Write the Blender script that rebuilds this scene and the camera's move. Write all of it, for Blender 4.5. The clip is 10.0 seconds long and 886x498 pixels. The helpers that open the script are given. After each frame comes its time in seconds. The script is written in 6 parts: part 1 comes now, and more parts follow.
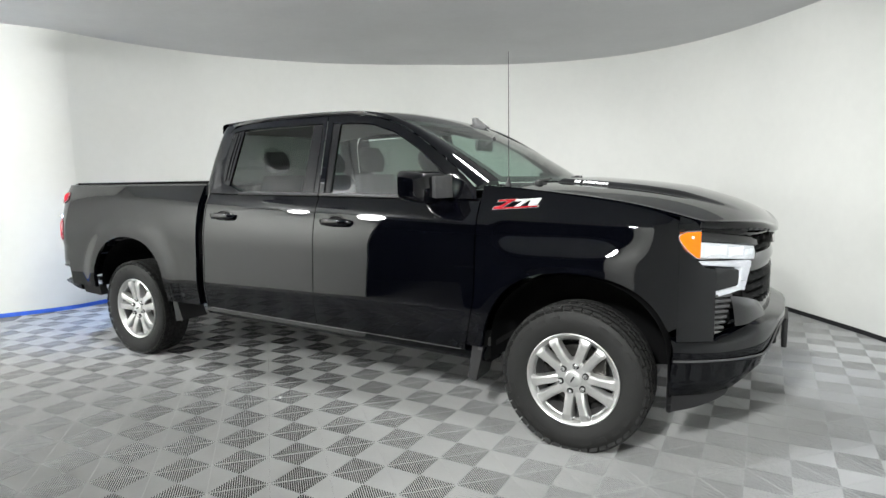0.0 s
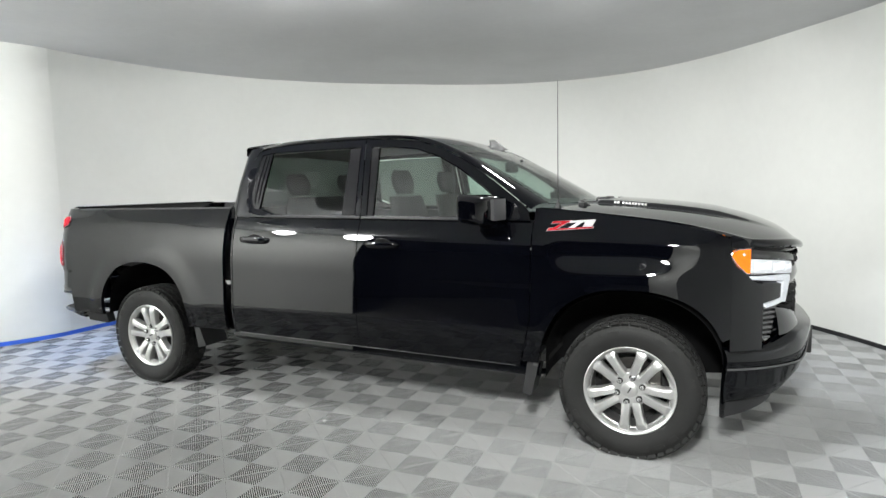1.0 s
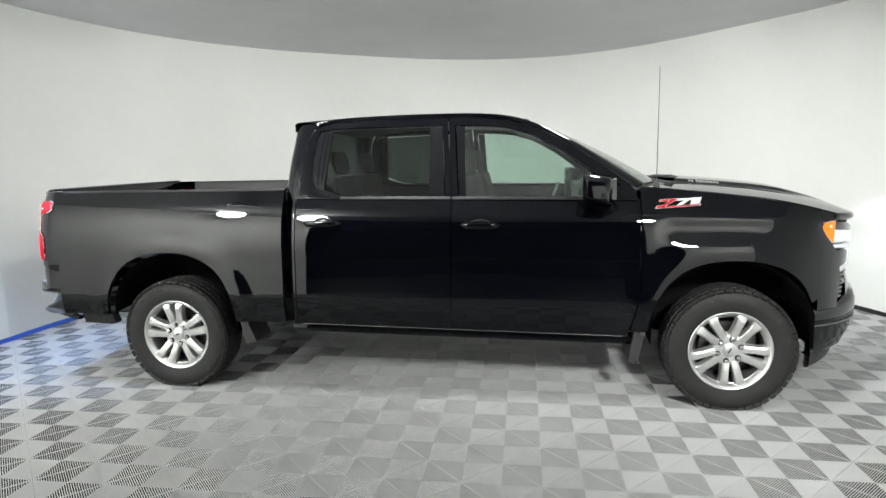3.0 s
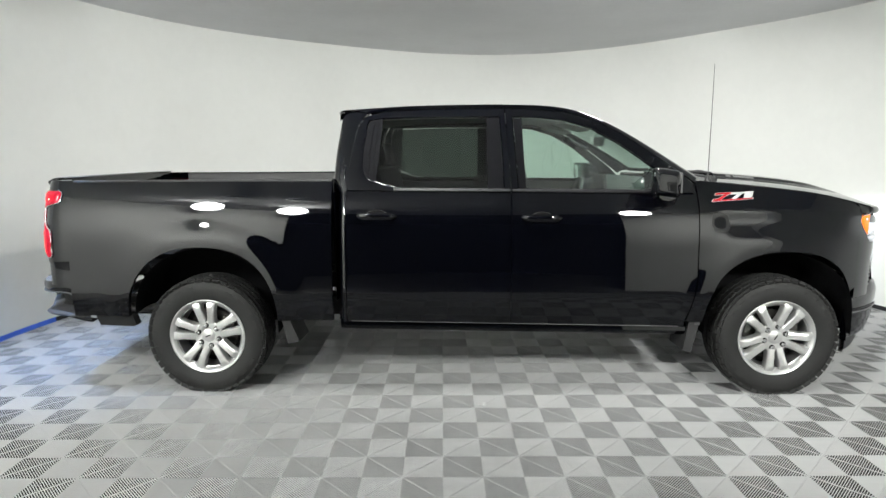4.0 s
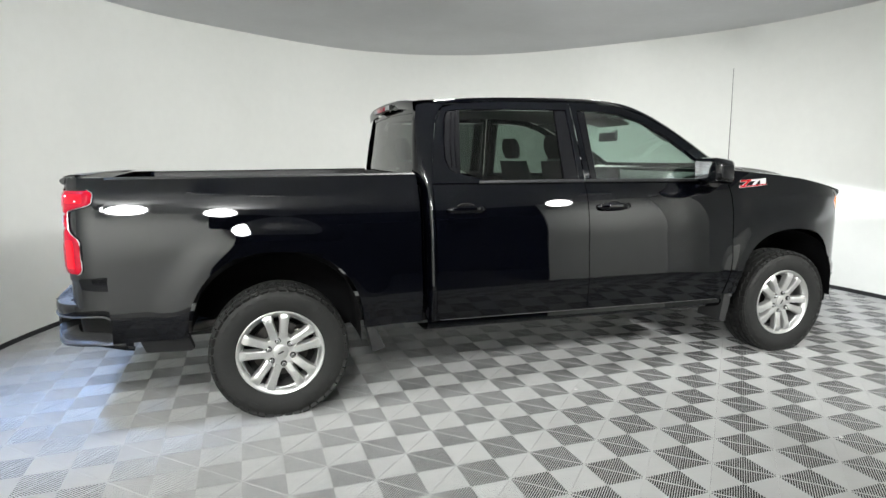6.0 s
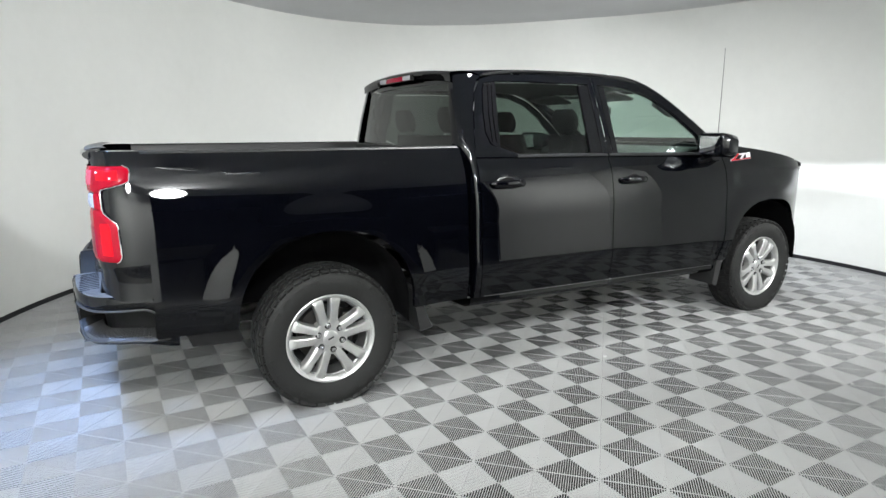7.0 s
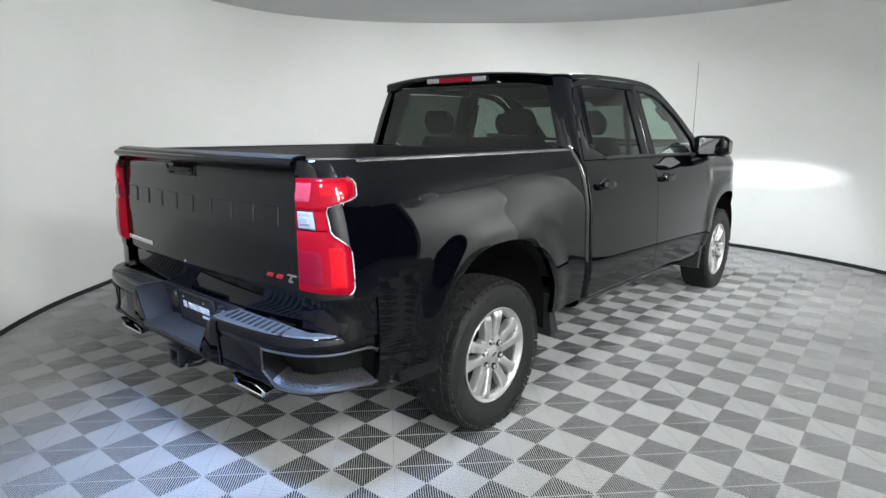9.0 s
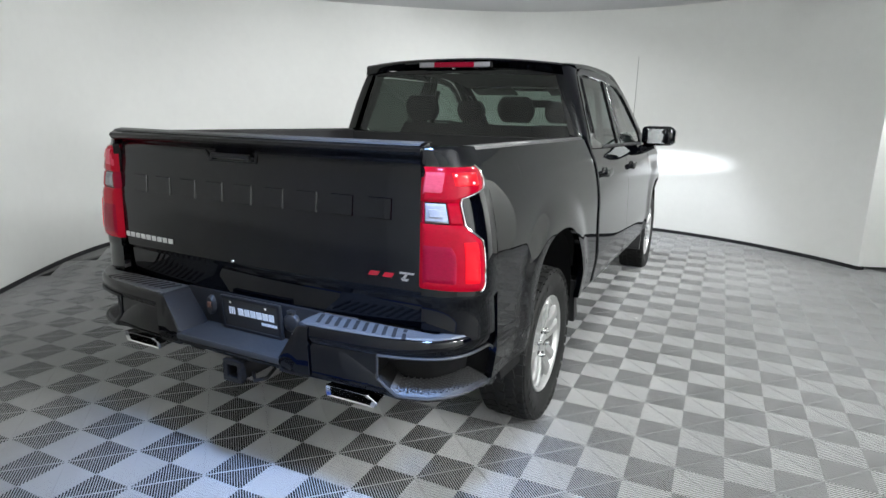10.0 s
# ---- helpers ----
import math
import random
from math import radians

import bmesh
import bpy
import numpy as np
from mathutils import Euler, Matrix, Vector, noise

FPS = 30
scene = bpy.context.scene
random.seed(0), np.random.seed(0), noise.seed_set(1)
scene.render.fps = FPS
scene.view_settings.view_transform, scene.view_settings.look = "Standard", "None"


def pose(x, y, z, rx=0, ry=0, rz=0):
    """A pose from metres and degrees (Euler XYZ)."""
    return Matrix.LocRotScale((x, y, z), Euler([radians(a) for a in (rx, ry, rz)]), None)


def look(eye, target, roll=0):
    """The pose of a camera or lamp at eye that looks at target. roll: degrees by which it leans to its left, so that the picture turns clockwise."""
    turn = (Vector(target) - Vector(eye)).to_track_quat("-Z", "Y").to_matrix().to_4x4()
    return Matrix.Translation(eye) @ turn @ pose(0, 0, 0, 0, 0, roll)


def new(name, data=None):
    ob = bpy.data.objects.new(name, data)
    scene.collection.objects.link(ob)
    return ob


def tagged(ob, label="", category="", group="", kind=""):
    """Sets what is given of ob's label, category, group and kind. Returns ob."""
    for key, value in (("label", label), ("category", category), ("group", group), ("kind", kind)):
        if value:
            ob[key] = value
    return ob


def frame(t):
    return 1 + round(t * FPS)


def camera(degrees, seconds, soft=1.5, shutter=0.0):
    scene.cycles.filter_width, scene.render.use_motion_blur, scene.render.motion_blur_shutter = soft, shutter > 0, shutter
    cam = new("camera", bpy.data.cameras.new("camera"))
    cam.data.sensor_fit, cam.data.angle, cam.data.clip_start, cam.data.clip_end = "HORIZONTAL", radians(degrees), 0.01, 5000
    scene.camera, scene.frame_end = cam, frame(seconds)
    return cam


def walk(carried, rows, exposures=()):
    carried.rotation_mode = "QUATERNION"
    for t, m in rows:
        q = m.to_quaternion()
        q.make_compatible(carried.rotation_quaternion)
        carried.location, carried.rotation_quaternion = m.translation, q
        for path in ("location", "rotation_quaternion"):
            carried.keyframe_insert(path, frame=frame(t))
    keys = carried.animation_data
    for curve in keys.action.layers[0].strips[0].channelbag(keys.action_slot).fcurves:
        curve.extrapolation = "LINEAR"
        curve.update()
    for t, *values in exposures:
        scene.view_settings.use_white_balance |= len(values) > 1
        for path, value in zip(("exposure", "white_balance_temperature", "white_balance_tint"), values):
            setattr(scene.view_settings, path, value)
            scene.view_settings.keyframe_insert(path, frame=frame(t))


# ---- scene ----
# ---- camera ----
cam = camera(73.74, 10.0)
PATH = [
    (0, (2.780, -3.913, 1.465), (1.796, -2.190, 1.214), -0.71),
    (0.5, (2.518, -4.061, 1.528), (1.611, -2.293, 1.301), -1.18),
    (1, (2.240, -4.302, 1.535), (1.430, -2.486, 1.325), -1.19),
    (1.5, (1.896, -4.472, 1.539), (1.211, -2.608, 1.305), -1.19),
    (2, (1.524, -4.584, 1.584), (0.973, -2.680, 1.318), -1.29),
    (3.5, (0.224, -4.747, 1.606), (0.041, -2.780, 1.291), -0.77),
    (4, (-0.228, -4.727, 1.574), (-0.268, -2.753, 1.256), -0.18),
    (4.5, (-0.671, -4.664, 1.607), (-0.569, -2.695, 1.272), 0.61),
    (5, (-1.126, -4.624, 1.585), (-0.856, -2.668, 1.266), 0.70),
    (5.5, (-1.545, -4.546, 1.502), (-1.116, -2.615, 1.208), 0.23),
    (7, (-2.810, -3.978, 1.501), (-1.874, -2.255, 1.109), 0.03),
    (7.5, (-3.211, -3.669, 1.516), (-2.121, -2.047, 1.090), 1.19),
    (8, (-3.581, -3.399, 1.528), (-2.364, -1.869, 1.104), 0.29),
    (8.5, (-3.911, -3.018, 1.521), (-2.569, -1.590, 1.117), -0.16),
    (9, (-4.249, -2.639, 1.521), (-2.758, -1.365, 1.125), 0.35),
    (9.5, (-4.504, -2.237, 1.497), (-2.872, -1.154, 1.094), 0.67),
    (10, (-4.715, -1.746, 1.505), (-2.959, -0.891, 1.073), 1.59),
]
walk(cam, [(t, look(e, g, r)) for t, e, g, r in PATH], [(0.0, 0.16, 6340, 9), (3.5, 0.20, 6400, 8), (5.5, 0.18, 6420, 8), (7.0, 0.10, 6250, 9), (10.0, -0.03, 6180, 10)])

# ---- world and lamps ----
CX, CY, R_WALL, H_CEIL = 0.07, -0.04, 4.18, 3.06
R_BACK = 5.75
world = bpy.data.worlds.new("world")
scene.world = world
world.use_nodes = True
world.node_tree.nodes["Background"].inputs[0].default_value = (0.75, 0.85, 1.0, 1)
world.node_tree.nodes["Background"].inputs[1].default_value = 0.04
scene.view_settings.exposure = 0.0

LAMP_Z, LAMP_RADIUS, BACK_RADIUS = 2.86, 5.2, 3.45
WARM, BLUISH = (1.0, 0.995, 0.95), (0.34, 0.54, 1.0)


def ring(angle, radius, z=0.0):
    a = radians(angle)
    return Vector((CX + radius * math.cos(a), CY + radius * math.sin(a), z))


def wall_fill(angle):
    """An added fill lamp, turned to the plain wall behind it."""
    return look(ring(angle, BACK_RADIUS, H_CEIL - 0.16), ring(angle, R_BACK, 1.5))


# pose, watts, colour and spread of each lamp: three spotlights, then added fill lamps
LAMPS = [
    (look(ring(-66, LAMP_RADIUS, LAMP_Z), (1.9, 0.6, 0.2)), 30.0, WARM, 64),
    (look(ring(-118, LAMP_RADIUS, LAMP_Z), ring(62, 2.6, 1.4)), 68.0, WARM, 180),
    (look(ring(-130, LAMP_RADIUS, LAMP_Z), (-3.3, 1.2, 0.4)), 78.0, WARM, 180),
    # added bluish lamp that tints the floor behind the truck
    (look((-3.75, -1.15, H_CEIL - 0.16), (-3.15, -0.42, 0.0)), 19.0, BLUISH, 50),
    # added fill: brightens the back walls that the paint mirrors
    (wall_fill(-124), 92.0, WARM, 104),
    (wall_fill(-136), 60.0, WARM, 104),
    (wall_fill(-59), 50.0, WARM, 76),
    # two added overhead fill lamps, out of view, for floor and walls
    (look((-0.5, -1.3, H_CEIL - 0.16), (-0.45, 0.9, 0.0)), 88.0, WARM, 180),
    (look((1.3, -0.02, H_CEIL - 0.16), (1.3, 0.9, 0.0)), 92.0, WARM, 180),
]
for place, watts, tint, wide in LAMPS:
    lamp = bpy.data.lights.new("spot_and_fill_glow", "AREA")
    lamp.shape, lamp.size, lamp.energy, lamp.color = "DISK", 0.42, watts, tint
    lamp.spread = radians(wide)
    ob = new("spot_and_fill_glow", lamp)
    ob.matrix_world = place
# low beams
for y in (-0.70, 0.70):
    for watts, cone, flat, aim in ((90.0, 84, 0.15, (4.6, y * 1.15, 0.97)), (48.0, 104, 1.0, (3.9, y * 1.4, 0.0))):
        beam = bpy.data.lights.new("low_beam", "SPOT")
        beam.energy, beam.spot_size, beam.spot_blend, beam.shadow_soft_size, beam.color = watts, radians(cone), 0.8, 0.006, (0.95, 0.97, 1.0)
        ob = new("low_beam", beam)
        ob.matrix_world = look((2.618, y, 1.100), aim) @ Matrix.Diagonal((1, flat, 1, 1))


# ---- materials ----
def nodes_of(name):
    m = bpy.data.materials.new(name)
    m.use_nodes = True
    nt = m.node_tree
    return m, nt, nt.nodes["Principled BSDF"]


def link(nt, a, b):
    nt.links.new(a, b)


def noise_node(nt, scale, detail=4.0, rough=0.55, stretch=None):
    tc = nt.nodes.new("ShaderNodeTexCoord")
    n = nt.nodes.new("ShaderNodeTexNoise")
    n.inputs["Scale"].default_value, n.inputs["Detail"].default_value, n.inputs["Roughness"].default_value = scale, detail, rough
    if stretch:
        mp = nt.nodes.new("ShaderNodeMapping")
        mp.inputs["Scale"].default_value = stretch
        link(nt, tc.outputs["Object"], mp.inputs[0])
        link(nt, mp.outputs[0], n.inputs[0])
    else:
        link(nt, tc.outputs["Object"], n.inputs[0])
    return n


def surface(name, color, rough=0.5, metal=0.0, vary=0.12, scale=6.0, grain=0.0, grain_scale=220.0, coat=0.0, spec=0.5, rough_vary=0.1):
    """Base colour with slow stains and fine grain, uneven gloss and a fine bump."""
    m, nt, p = nodes_of(name)
    n1 = noise_node(nt, scale)
    n2 = noise_node(nt, scale * 14, 3.0)
    mix = nt.nodes.new("ShaderNodeMix")
    mix.data_type = "RGBA"
    add = nt.nodes.new("ShaderNodeMath")
    add.operation = "MULTIPLY_ADD"
    link(nt, n2.outputs[0], add.inputs[0])
    add.inputs[1].default_value = 0.35
    link(nt, n1.outputs[0], add.inputs[2])
    ramp = nt.nodes.new("ShaderNodeMapRange")
    link(nt, add.outputs[0], ramp.inputs[0])
    ramp.inputs[1].default_value, ramp.inputs[2].default_value = 0.4, 0.95
    link(nt, ramp.outputs[0], mix.inputs[0])
    mix.inputs[6].default_value = (*[c * (1 - vary) for c in color], 1)
    mix.inputs[7].default_value = (*[min(1, c * (1 + vary)) for c in color], 1)
    link(nt, mix.outputs[2], p.inputs["Base Color"])
    rr = nt.nodes.new("ShaderNodeMapRange")
    link(nt, n1.outputs[0], rr.inputs[0])
    rr.inputs[1].default_value, rr.inputs[2].default_value = 0.3, 0.7
    rr.inputs[3].default_value, rr.inputs[4].default_value = rough * (1 - rough_vary), min(1, rough * (1 + rough_vary))
    link(nt, rr.outputs[0], p.inputs["Roughness"])
    p.inputs["Metallic"].default_value = metal
    p.inputs["Coat Weight"].default_value = coat
    p.inputs["Coat Roughness"].default_value = 0.02
    p.inputs["Specular IOR Level"].default_value = spec
    if grain:
        n3 = noise_node(nt, grain_scale, 2.0)
        b = nt.nodes.new("ShaderNodeBump")
        b.inputs["Strength"].default_value, b.inputs["Distance"].default_value = grain, 0.002
        link(nt, n3.outputs[0], b.inputs["Height"])
        link(nt, b.outputs[0], p.inputs["Normal"])
    return m


def pane(name, tint, clear, gloss=0.075, rough=0.0):
    """Thin window glass: tinted see-through with a Fresnel gloss."""
    m, nt, p = nodes_of(name)
    nt.nodes.remove(p)
    out = nt.nodes["Material Output"]
    tr, gl, mx, lw, pw, ma = (nt.nodes.new("ShaderNode" + k) for k in ("BsdfTransparent", "BsdfGlossy", "MixShader", "LayerWeight", "Math", "Math"))
    tr.inputs[0].default_value = (*[c * clear for c in tint], 1)
    gl.inputs["Roughness"].default_value = rough
    lw.inputs[0].default_value = 0.5
    pw.operation, ma.operation = "POWER", "MULTIPLY_ADD"
    pw.inputs[1].default_value, ma.inputs[1].default_value, ma.inputs[2].default_value = 4.5, 1 - gloss, gloss
    link(nt, lw.outputs["Facing"], pw.inputs[0])
    link(nt, pw.outputs[0], ma.inputs[0])
    link(nt, ma.outputs[0], mx.inputs[0])
    link(nt, tr.outputs[0], mx.inputs[1])
    link(nt, gl.outputs[0], mx.inputs[2])
    link(nt, mx.outputs[0], out.inputs[0])
    return m


def lens(name, color, rough=0.05, glow=0.0, tint=None):
    m, nt, p = nodes_of(name)
    n = noise_node(nt, 60, 2.0, stretch=(0.3, 1, 3))
    mp = nt.nodes.new("ShaderNodeMix")
    mp.data_type = "RGBA"
    link(nt, n.outputs[0], mp.inputs[0])
    mp.inputs[6].default_value = (*[c * 0.75 for c in color], 1)
    mp.inputs[7].default_value = (*[min(1, c * 1.2) for c in color], 1)
    link(nt, mp.outputs[2], p.inputs["Base Color"])
    p.inputs["Roughness"].default_value = rough
    p.inputs["Specular IOR Level"].default_value = 0.2
    if glow:
        p.inputs["Emission Color"].default_value = (*(tint or color), 1)
        p.inputs["Emission Strength"].default_value = glow
    return m


M_PAINT = surface("black_car_paint", (0.0011, 0.0013, 0.0024), 0.02, vary=0.1, spec=0.44)
M_PLASTIC = surface("black_textured_plastic", (0.022, 0.022, 0.023), 0.48, grain=0.25, grain_scale=500)
M_TRIM = surface("dark_grey_satin_trim", (0.016, 0.016, 0.018), 0.5, vary=0.08, spec=0.25)
M_PIANO = surface("gloss_black_trim", (0.004, 0.004, 0.005), 0.2, vary=0.08, spec=0.25)
M_STUD = surface("grille_gloss_plastic", (0.012, 0.012, 0.013), 0.22, vary=0.1, spec=0.6)
M_CAP = surface("satin_mirror_cap", (0.075, 0.075, 0.078), 0.38, vary=0.06)
M_POCKET = surface("matt_black_pocket", (0.008, 0.008, 0.0085), 0.6, spec=0.2, grain=0.2)
M_STEP = surface("grey_ribbed_step_plastic", (0.035, 0.035, 0.037), 0.45, grain=0.3, grain_scale=400)
M_PADTOP = surface("dark_grey_pad_plastic", (0.085, 0.086, 0.09), 0.42, grain=0.35, grain_scale=420, spec=0.5)
M_HITCH = surface("black_hitch_steel", (0.010, 0.010, 0.011), 0.32, spec=0.5)
M_RUST = surface("dull_brown_plastic", (0.10, 0.045, 0.03), 0.6)
M_RUBBER = surface("tyre_rubber", (0.018, 0.018, 0.0178), 0.66, vary=0.25, scale=9, grain=0.35, grain_scale=160, spec=0.3)
M_ALLOY = surface("silver_painted_alloy", (0.62, 0.62, 0.615), 0.34, metal=0.75, vary=0.06)
M_BARREL = surface("dull_alloy_barrel", (0.30, 0.30, 0.30), 0.4, metal=0.8, vary=0.1)
M_CHROME = surface("chrome", (0.75, 0.75, 0.76), 0.07, metal=1.0, vary=0.03)
M_STEEL = surface("brake_steel", (0.10, 0.095, 0.09), 0.4, metal=1.0, vary=0.3, scale=20)
M_DARK = surface("black_underbody", (0.008, 0.008, 0.008), 0.8, vary=0.3)
M_WELL = surface("wheel_well_liner", (0.0045, 0.0045, 0.005), 0.85, grain=0.4, grain_scale=200, spec=0.12)
M_SEAT = surface("dark_seat_cloth", (0.02, 0.02, 0.022), 0.8, grain=0.5, grain_scale=300)
M_DASH = surface("dash_plastic", (0.025, 0.025, 0.027), 0.55, grain=0.2)
M_HEADLINER = surface("grey_headliner", (0.3, 0.3, 0.29), 0.9, grain=0.3)
M_WIN_FRONT = pane("clear_window_glass", (0.80, 0.97, 0.88), 0.86, 0.20)
M_WIN_REAR = pane("tinted_window_glass", (0.82, 0.97, 0.88), 0.22, 0.055)
M_WINDSHIELD = pane("windshield_glass", (0.82, 0.97, 0.90), 0.78, 0.12)
M_RED = lens("red_lamp_lens", (0.26, 0.001, 0.010), glow=0.11, tint=(1.0, 0.005, 0.045))
M_REDCORE = lens("bright_red_lens", (0.55, 0.002, 0.006), glow=0.34, tint=(1.0, 0.006, 0.035))
M_REDDARK = lens("dark_red_lens", (0.20, 0.002, 0.018), glow=0.06, tint=(1.0, 0.006, 0.07))
M_PINK = lens("pale_red_lens", (0.42, 0.06, 0.10), 0.1, glow=0.16, tint=(1.0, 0.03, 0.07))
M_REVERSE = lens("reversing_lens", (0.34, 0.34, 0.37), 0.1)
M_AMBER = lens("amber_lamp_lens", (0.90, 0.17, 0.006), glow=0.5)
M_CLEAR = lens("clear_lamp_lens", (0.58, 0.60, 0.63), 0.12, glow=0.22)
M_HEAD = lens("lit_headlamp_lens", (0.70, 0.73, 0.77), glow=0.30)
M_DRL = lens("white_running_light", (0.60, 0.62, 0.66), 0.2, glow=0.2)
M_BADGE_RED = surface("red_enamel", (0.33, 0.008, 0.016), 0.25, coat=0.6)
M_BADGE = surface("badge_silver", (0.52, 0.53, 0.55), 0.35, metal=0.2)
M_WHITE = surface("white_print", (0.75, 0.76, 0.78), 0.4)
M_ORANGE = surface("orange_sticker", (0.75, 0.25, 0.05), 0.5)
M_MIRROR = surface("mirror_glass", (0.8, 0.82, 0.85), 0.01, metal=1.0, vary=0.0, rough_vary=0)
M_WALL = surface("white_booth_wall", (0.80, 0.808, 0.785), 0.42, vary=0.04, scale=0.8, grain=0.03, grain_scale=40, spec=0.35)
M_CEIL = surface("grey_ceiling", (0.68, 0.685, 0.70), 0.7, vary=0.06, scale=1.2, spec=0.25)
M_TILE = surface("grey_plastic_tile", (0.475, 0.48, 0.48), 0.42, vary=0.06, scale=3.0, spec=0.15)
M_SUB = surface("rib_gap_shade", (0.006, 0.006, 0.0065), 0.9, vary=0.3)
M_CONCRETE = surface("grey_concrete", (0.22, 0.22, 0.215), 0.75, vary=0.2, scale=2.0, grain=0.3)
M_GAP_SHADE = surface("black_gap_shade", (0.012, 0.012, 0.015), 0.6)
M_BLUE_STRIP = surface("blue_foot_strip", (0.05, 0.16, 0.75), 0.5, vary=0.2, scale=12)
M_HALL = surface("dark_hall_wall", (0.02, 0.02, 0.024), 0.9, vary=0.3, scale=1.0)
M_FOIL = surface("crumpled_foil", (0.7, 0.7, 0.7), 0.3, metal=0.6)


# ---- mesh helpers ----
def part(name, bm, material, parent=None, label="", smooth=True, sharp=38, recalc=True):
    """Links a bmesh as one mesh object under a thing or a part."""
    if recalc:
        bmesh.ops.recalc_face_normals(bm, faces=bm.faces)
    lim = radians(sharp)
    for f in bm.faces:
        f.smooth = smooth
    if smooth:
        for e in bm.edges:
            if len(e.link_faces) == 2 and e.calc_face_angle(0) > lim:
                e.smooth = False
    me = bpy.data.meshes.new(name)
    bm.to_mesh(me)
    bm.free()
    if material:
        me.materials.append(material)
    ob = new(name, me)
    if parent:
        ob.parent = parent
    if label:
        ob["label"] = label
    return ob


def add_grid(bm, rows, closed=False):
    """Quads over rows of points; returns the rows of vertices."""
    vs = [[bm.verts.new(p) for p in row] for row in rows]
    for a, b in zip(vs, vs[1:]):
        n = len(a)
        for i in range(n if closed else n - 1):
            j = (i + 1) % n
            bm.faces.new((a[i], a[j], b[j], b[i]))
    return vs


def add_box(bm, c, size, bevel=0.0, rot=None):
    made = bmesh.ops.create_cube(bm, size=1)["verts"]
    m = Matrix.Translation(c) @ (rot or Matrix()) @ Matrix.Diagonal((*size, 1))
    bmesh.ops.transform(bm, matrix=m, verts=made)
    if bevel:
        es = list({e for v in made for e in v.link_edges})
        bmesh.ops.bevel(bm, geom=es, offset=bevel, segments=2, affect="EDGES", profile=0.6)


def add_lathe(bm, profile, centre, axis="Y", n=64):
    """Turns (radius, along) round an axis through centre."""
    rows = []
    for k in range(n):
        a = 2 * math.pi * k / n
        c, s = math.cos(a), math.sin(a)
        if axis == "Y":
            rows.append([Vector(centre) + Vector((r * c, d, r * s)) for r, d in profile])
        elif axis == "Z":
            rows.append([Vector(centre) + Vector((r * c, r * s, d)) for r, d in profile])
        else:
            rows.append([Vector(centre) + Vector((d, r * c, r * s)) for r, d in profile])
    add_grid(bm, rows + [rows[0]])
    bmesh.ops.remove_doubles(bm, verts=bm.verts, dist=1e-6)


def add_tube(bm, pts, radius, n=10, caps=True):
    pts = [Vector(p) for p in pts]
    rad = radius if isinstance(radius, (list, tuple)) else [radius] * len(pts)
    rows = []
    for i, p in enumerate(pts):
        d = (pts[min(i + 1, len(pts) - 1)] - pts[max(i - 1, 0)]).normalized()
        q = d.to_track_quat("Z", "Y").to_matrix()
        rows.append([p + q @ Vector((rad[i] * math.cos(2 * math.pi * k / n), rad[i] * math.sin(2 * math.pi * k / n), 0)) for k in range(n)])
    vs = add_grid(bm, rows, closed=True)
    if caps:
        bm.faces.new(vs[0][::-1])
        bm.faces.new(vs[-1])


def add_prism(bm, loop_a, loop_b):
    """A solid between two loops of as many points."""
    va, vb = [bm.verts.new(p) for p in loop_a], [bm.verts.new(p) for p in loop_b]
    bm.faces.new(va[::-1])
    bm.faces.new(vb)
    n = len(va)
    for i in range(n):
        j = (i + 1) % n
        bm.faces.new((va[i], va[j], vb[j], vb[i]))


def thicken(bm, offset):
    """Gives an open sheet turned-in edges, along the given offset."""
    border = [e for e in bm.edges if len(e.link_faces) == 1]
    made = bmesh.ops.extrude_edge_only(bm, edges=border)["geom"]
    vs = [g for g in made if isinstance(g, bmesh.types.BMVert)]
    for v in vs:
        v.co += offset(v.co)


def lerp(a, b, t):
    return a + (b - a) * t


def table(x, pts):
    return float(np.interp(x, [p[0] for p in pts], [p[1] for p in pts]))


def smooth_table(x, pts):
    """Smooth curve through points (Catmull-Rom over uneven steps)."""
    xs = [p[0] for p in pts]
    if x <= xs[0]:
        return pts[0][1]
    if x >= xs[-1]:
        return pts[-1][1]
    i = max(k for k in range(len(xs) - 1) if xs[k] <= x)
    h = xs[i + 1] - xs[i]

    def slope(k):
        a, b = max(k - 1, 0), min(k + 1, len(xs) - 1)
        return (pts[b][1] - pts[a][1]) / (xs[b] - xs[a])
    t = (x - xs[i]) / h
    return ((2 * t**3 - 3 * t**2 + 1) * pts[i][1] + (t**3 - 2 * t**2 + t) * h * slope(i)
            + (-2 * t**3 + 3 * t**2) * pts[i + 1][1] + (t**3 - t**2) * h * slope(i + 1))


# ---- the booth ----
A0, A1 = -46.5, 181.5


def bulge(angle):
    """The far side of the booth lies a little further out than a true circle."""
    return 0.52 * math.cos(math.pi / 2 * min(1, abs(angle - 82) / 44)) ** 2


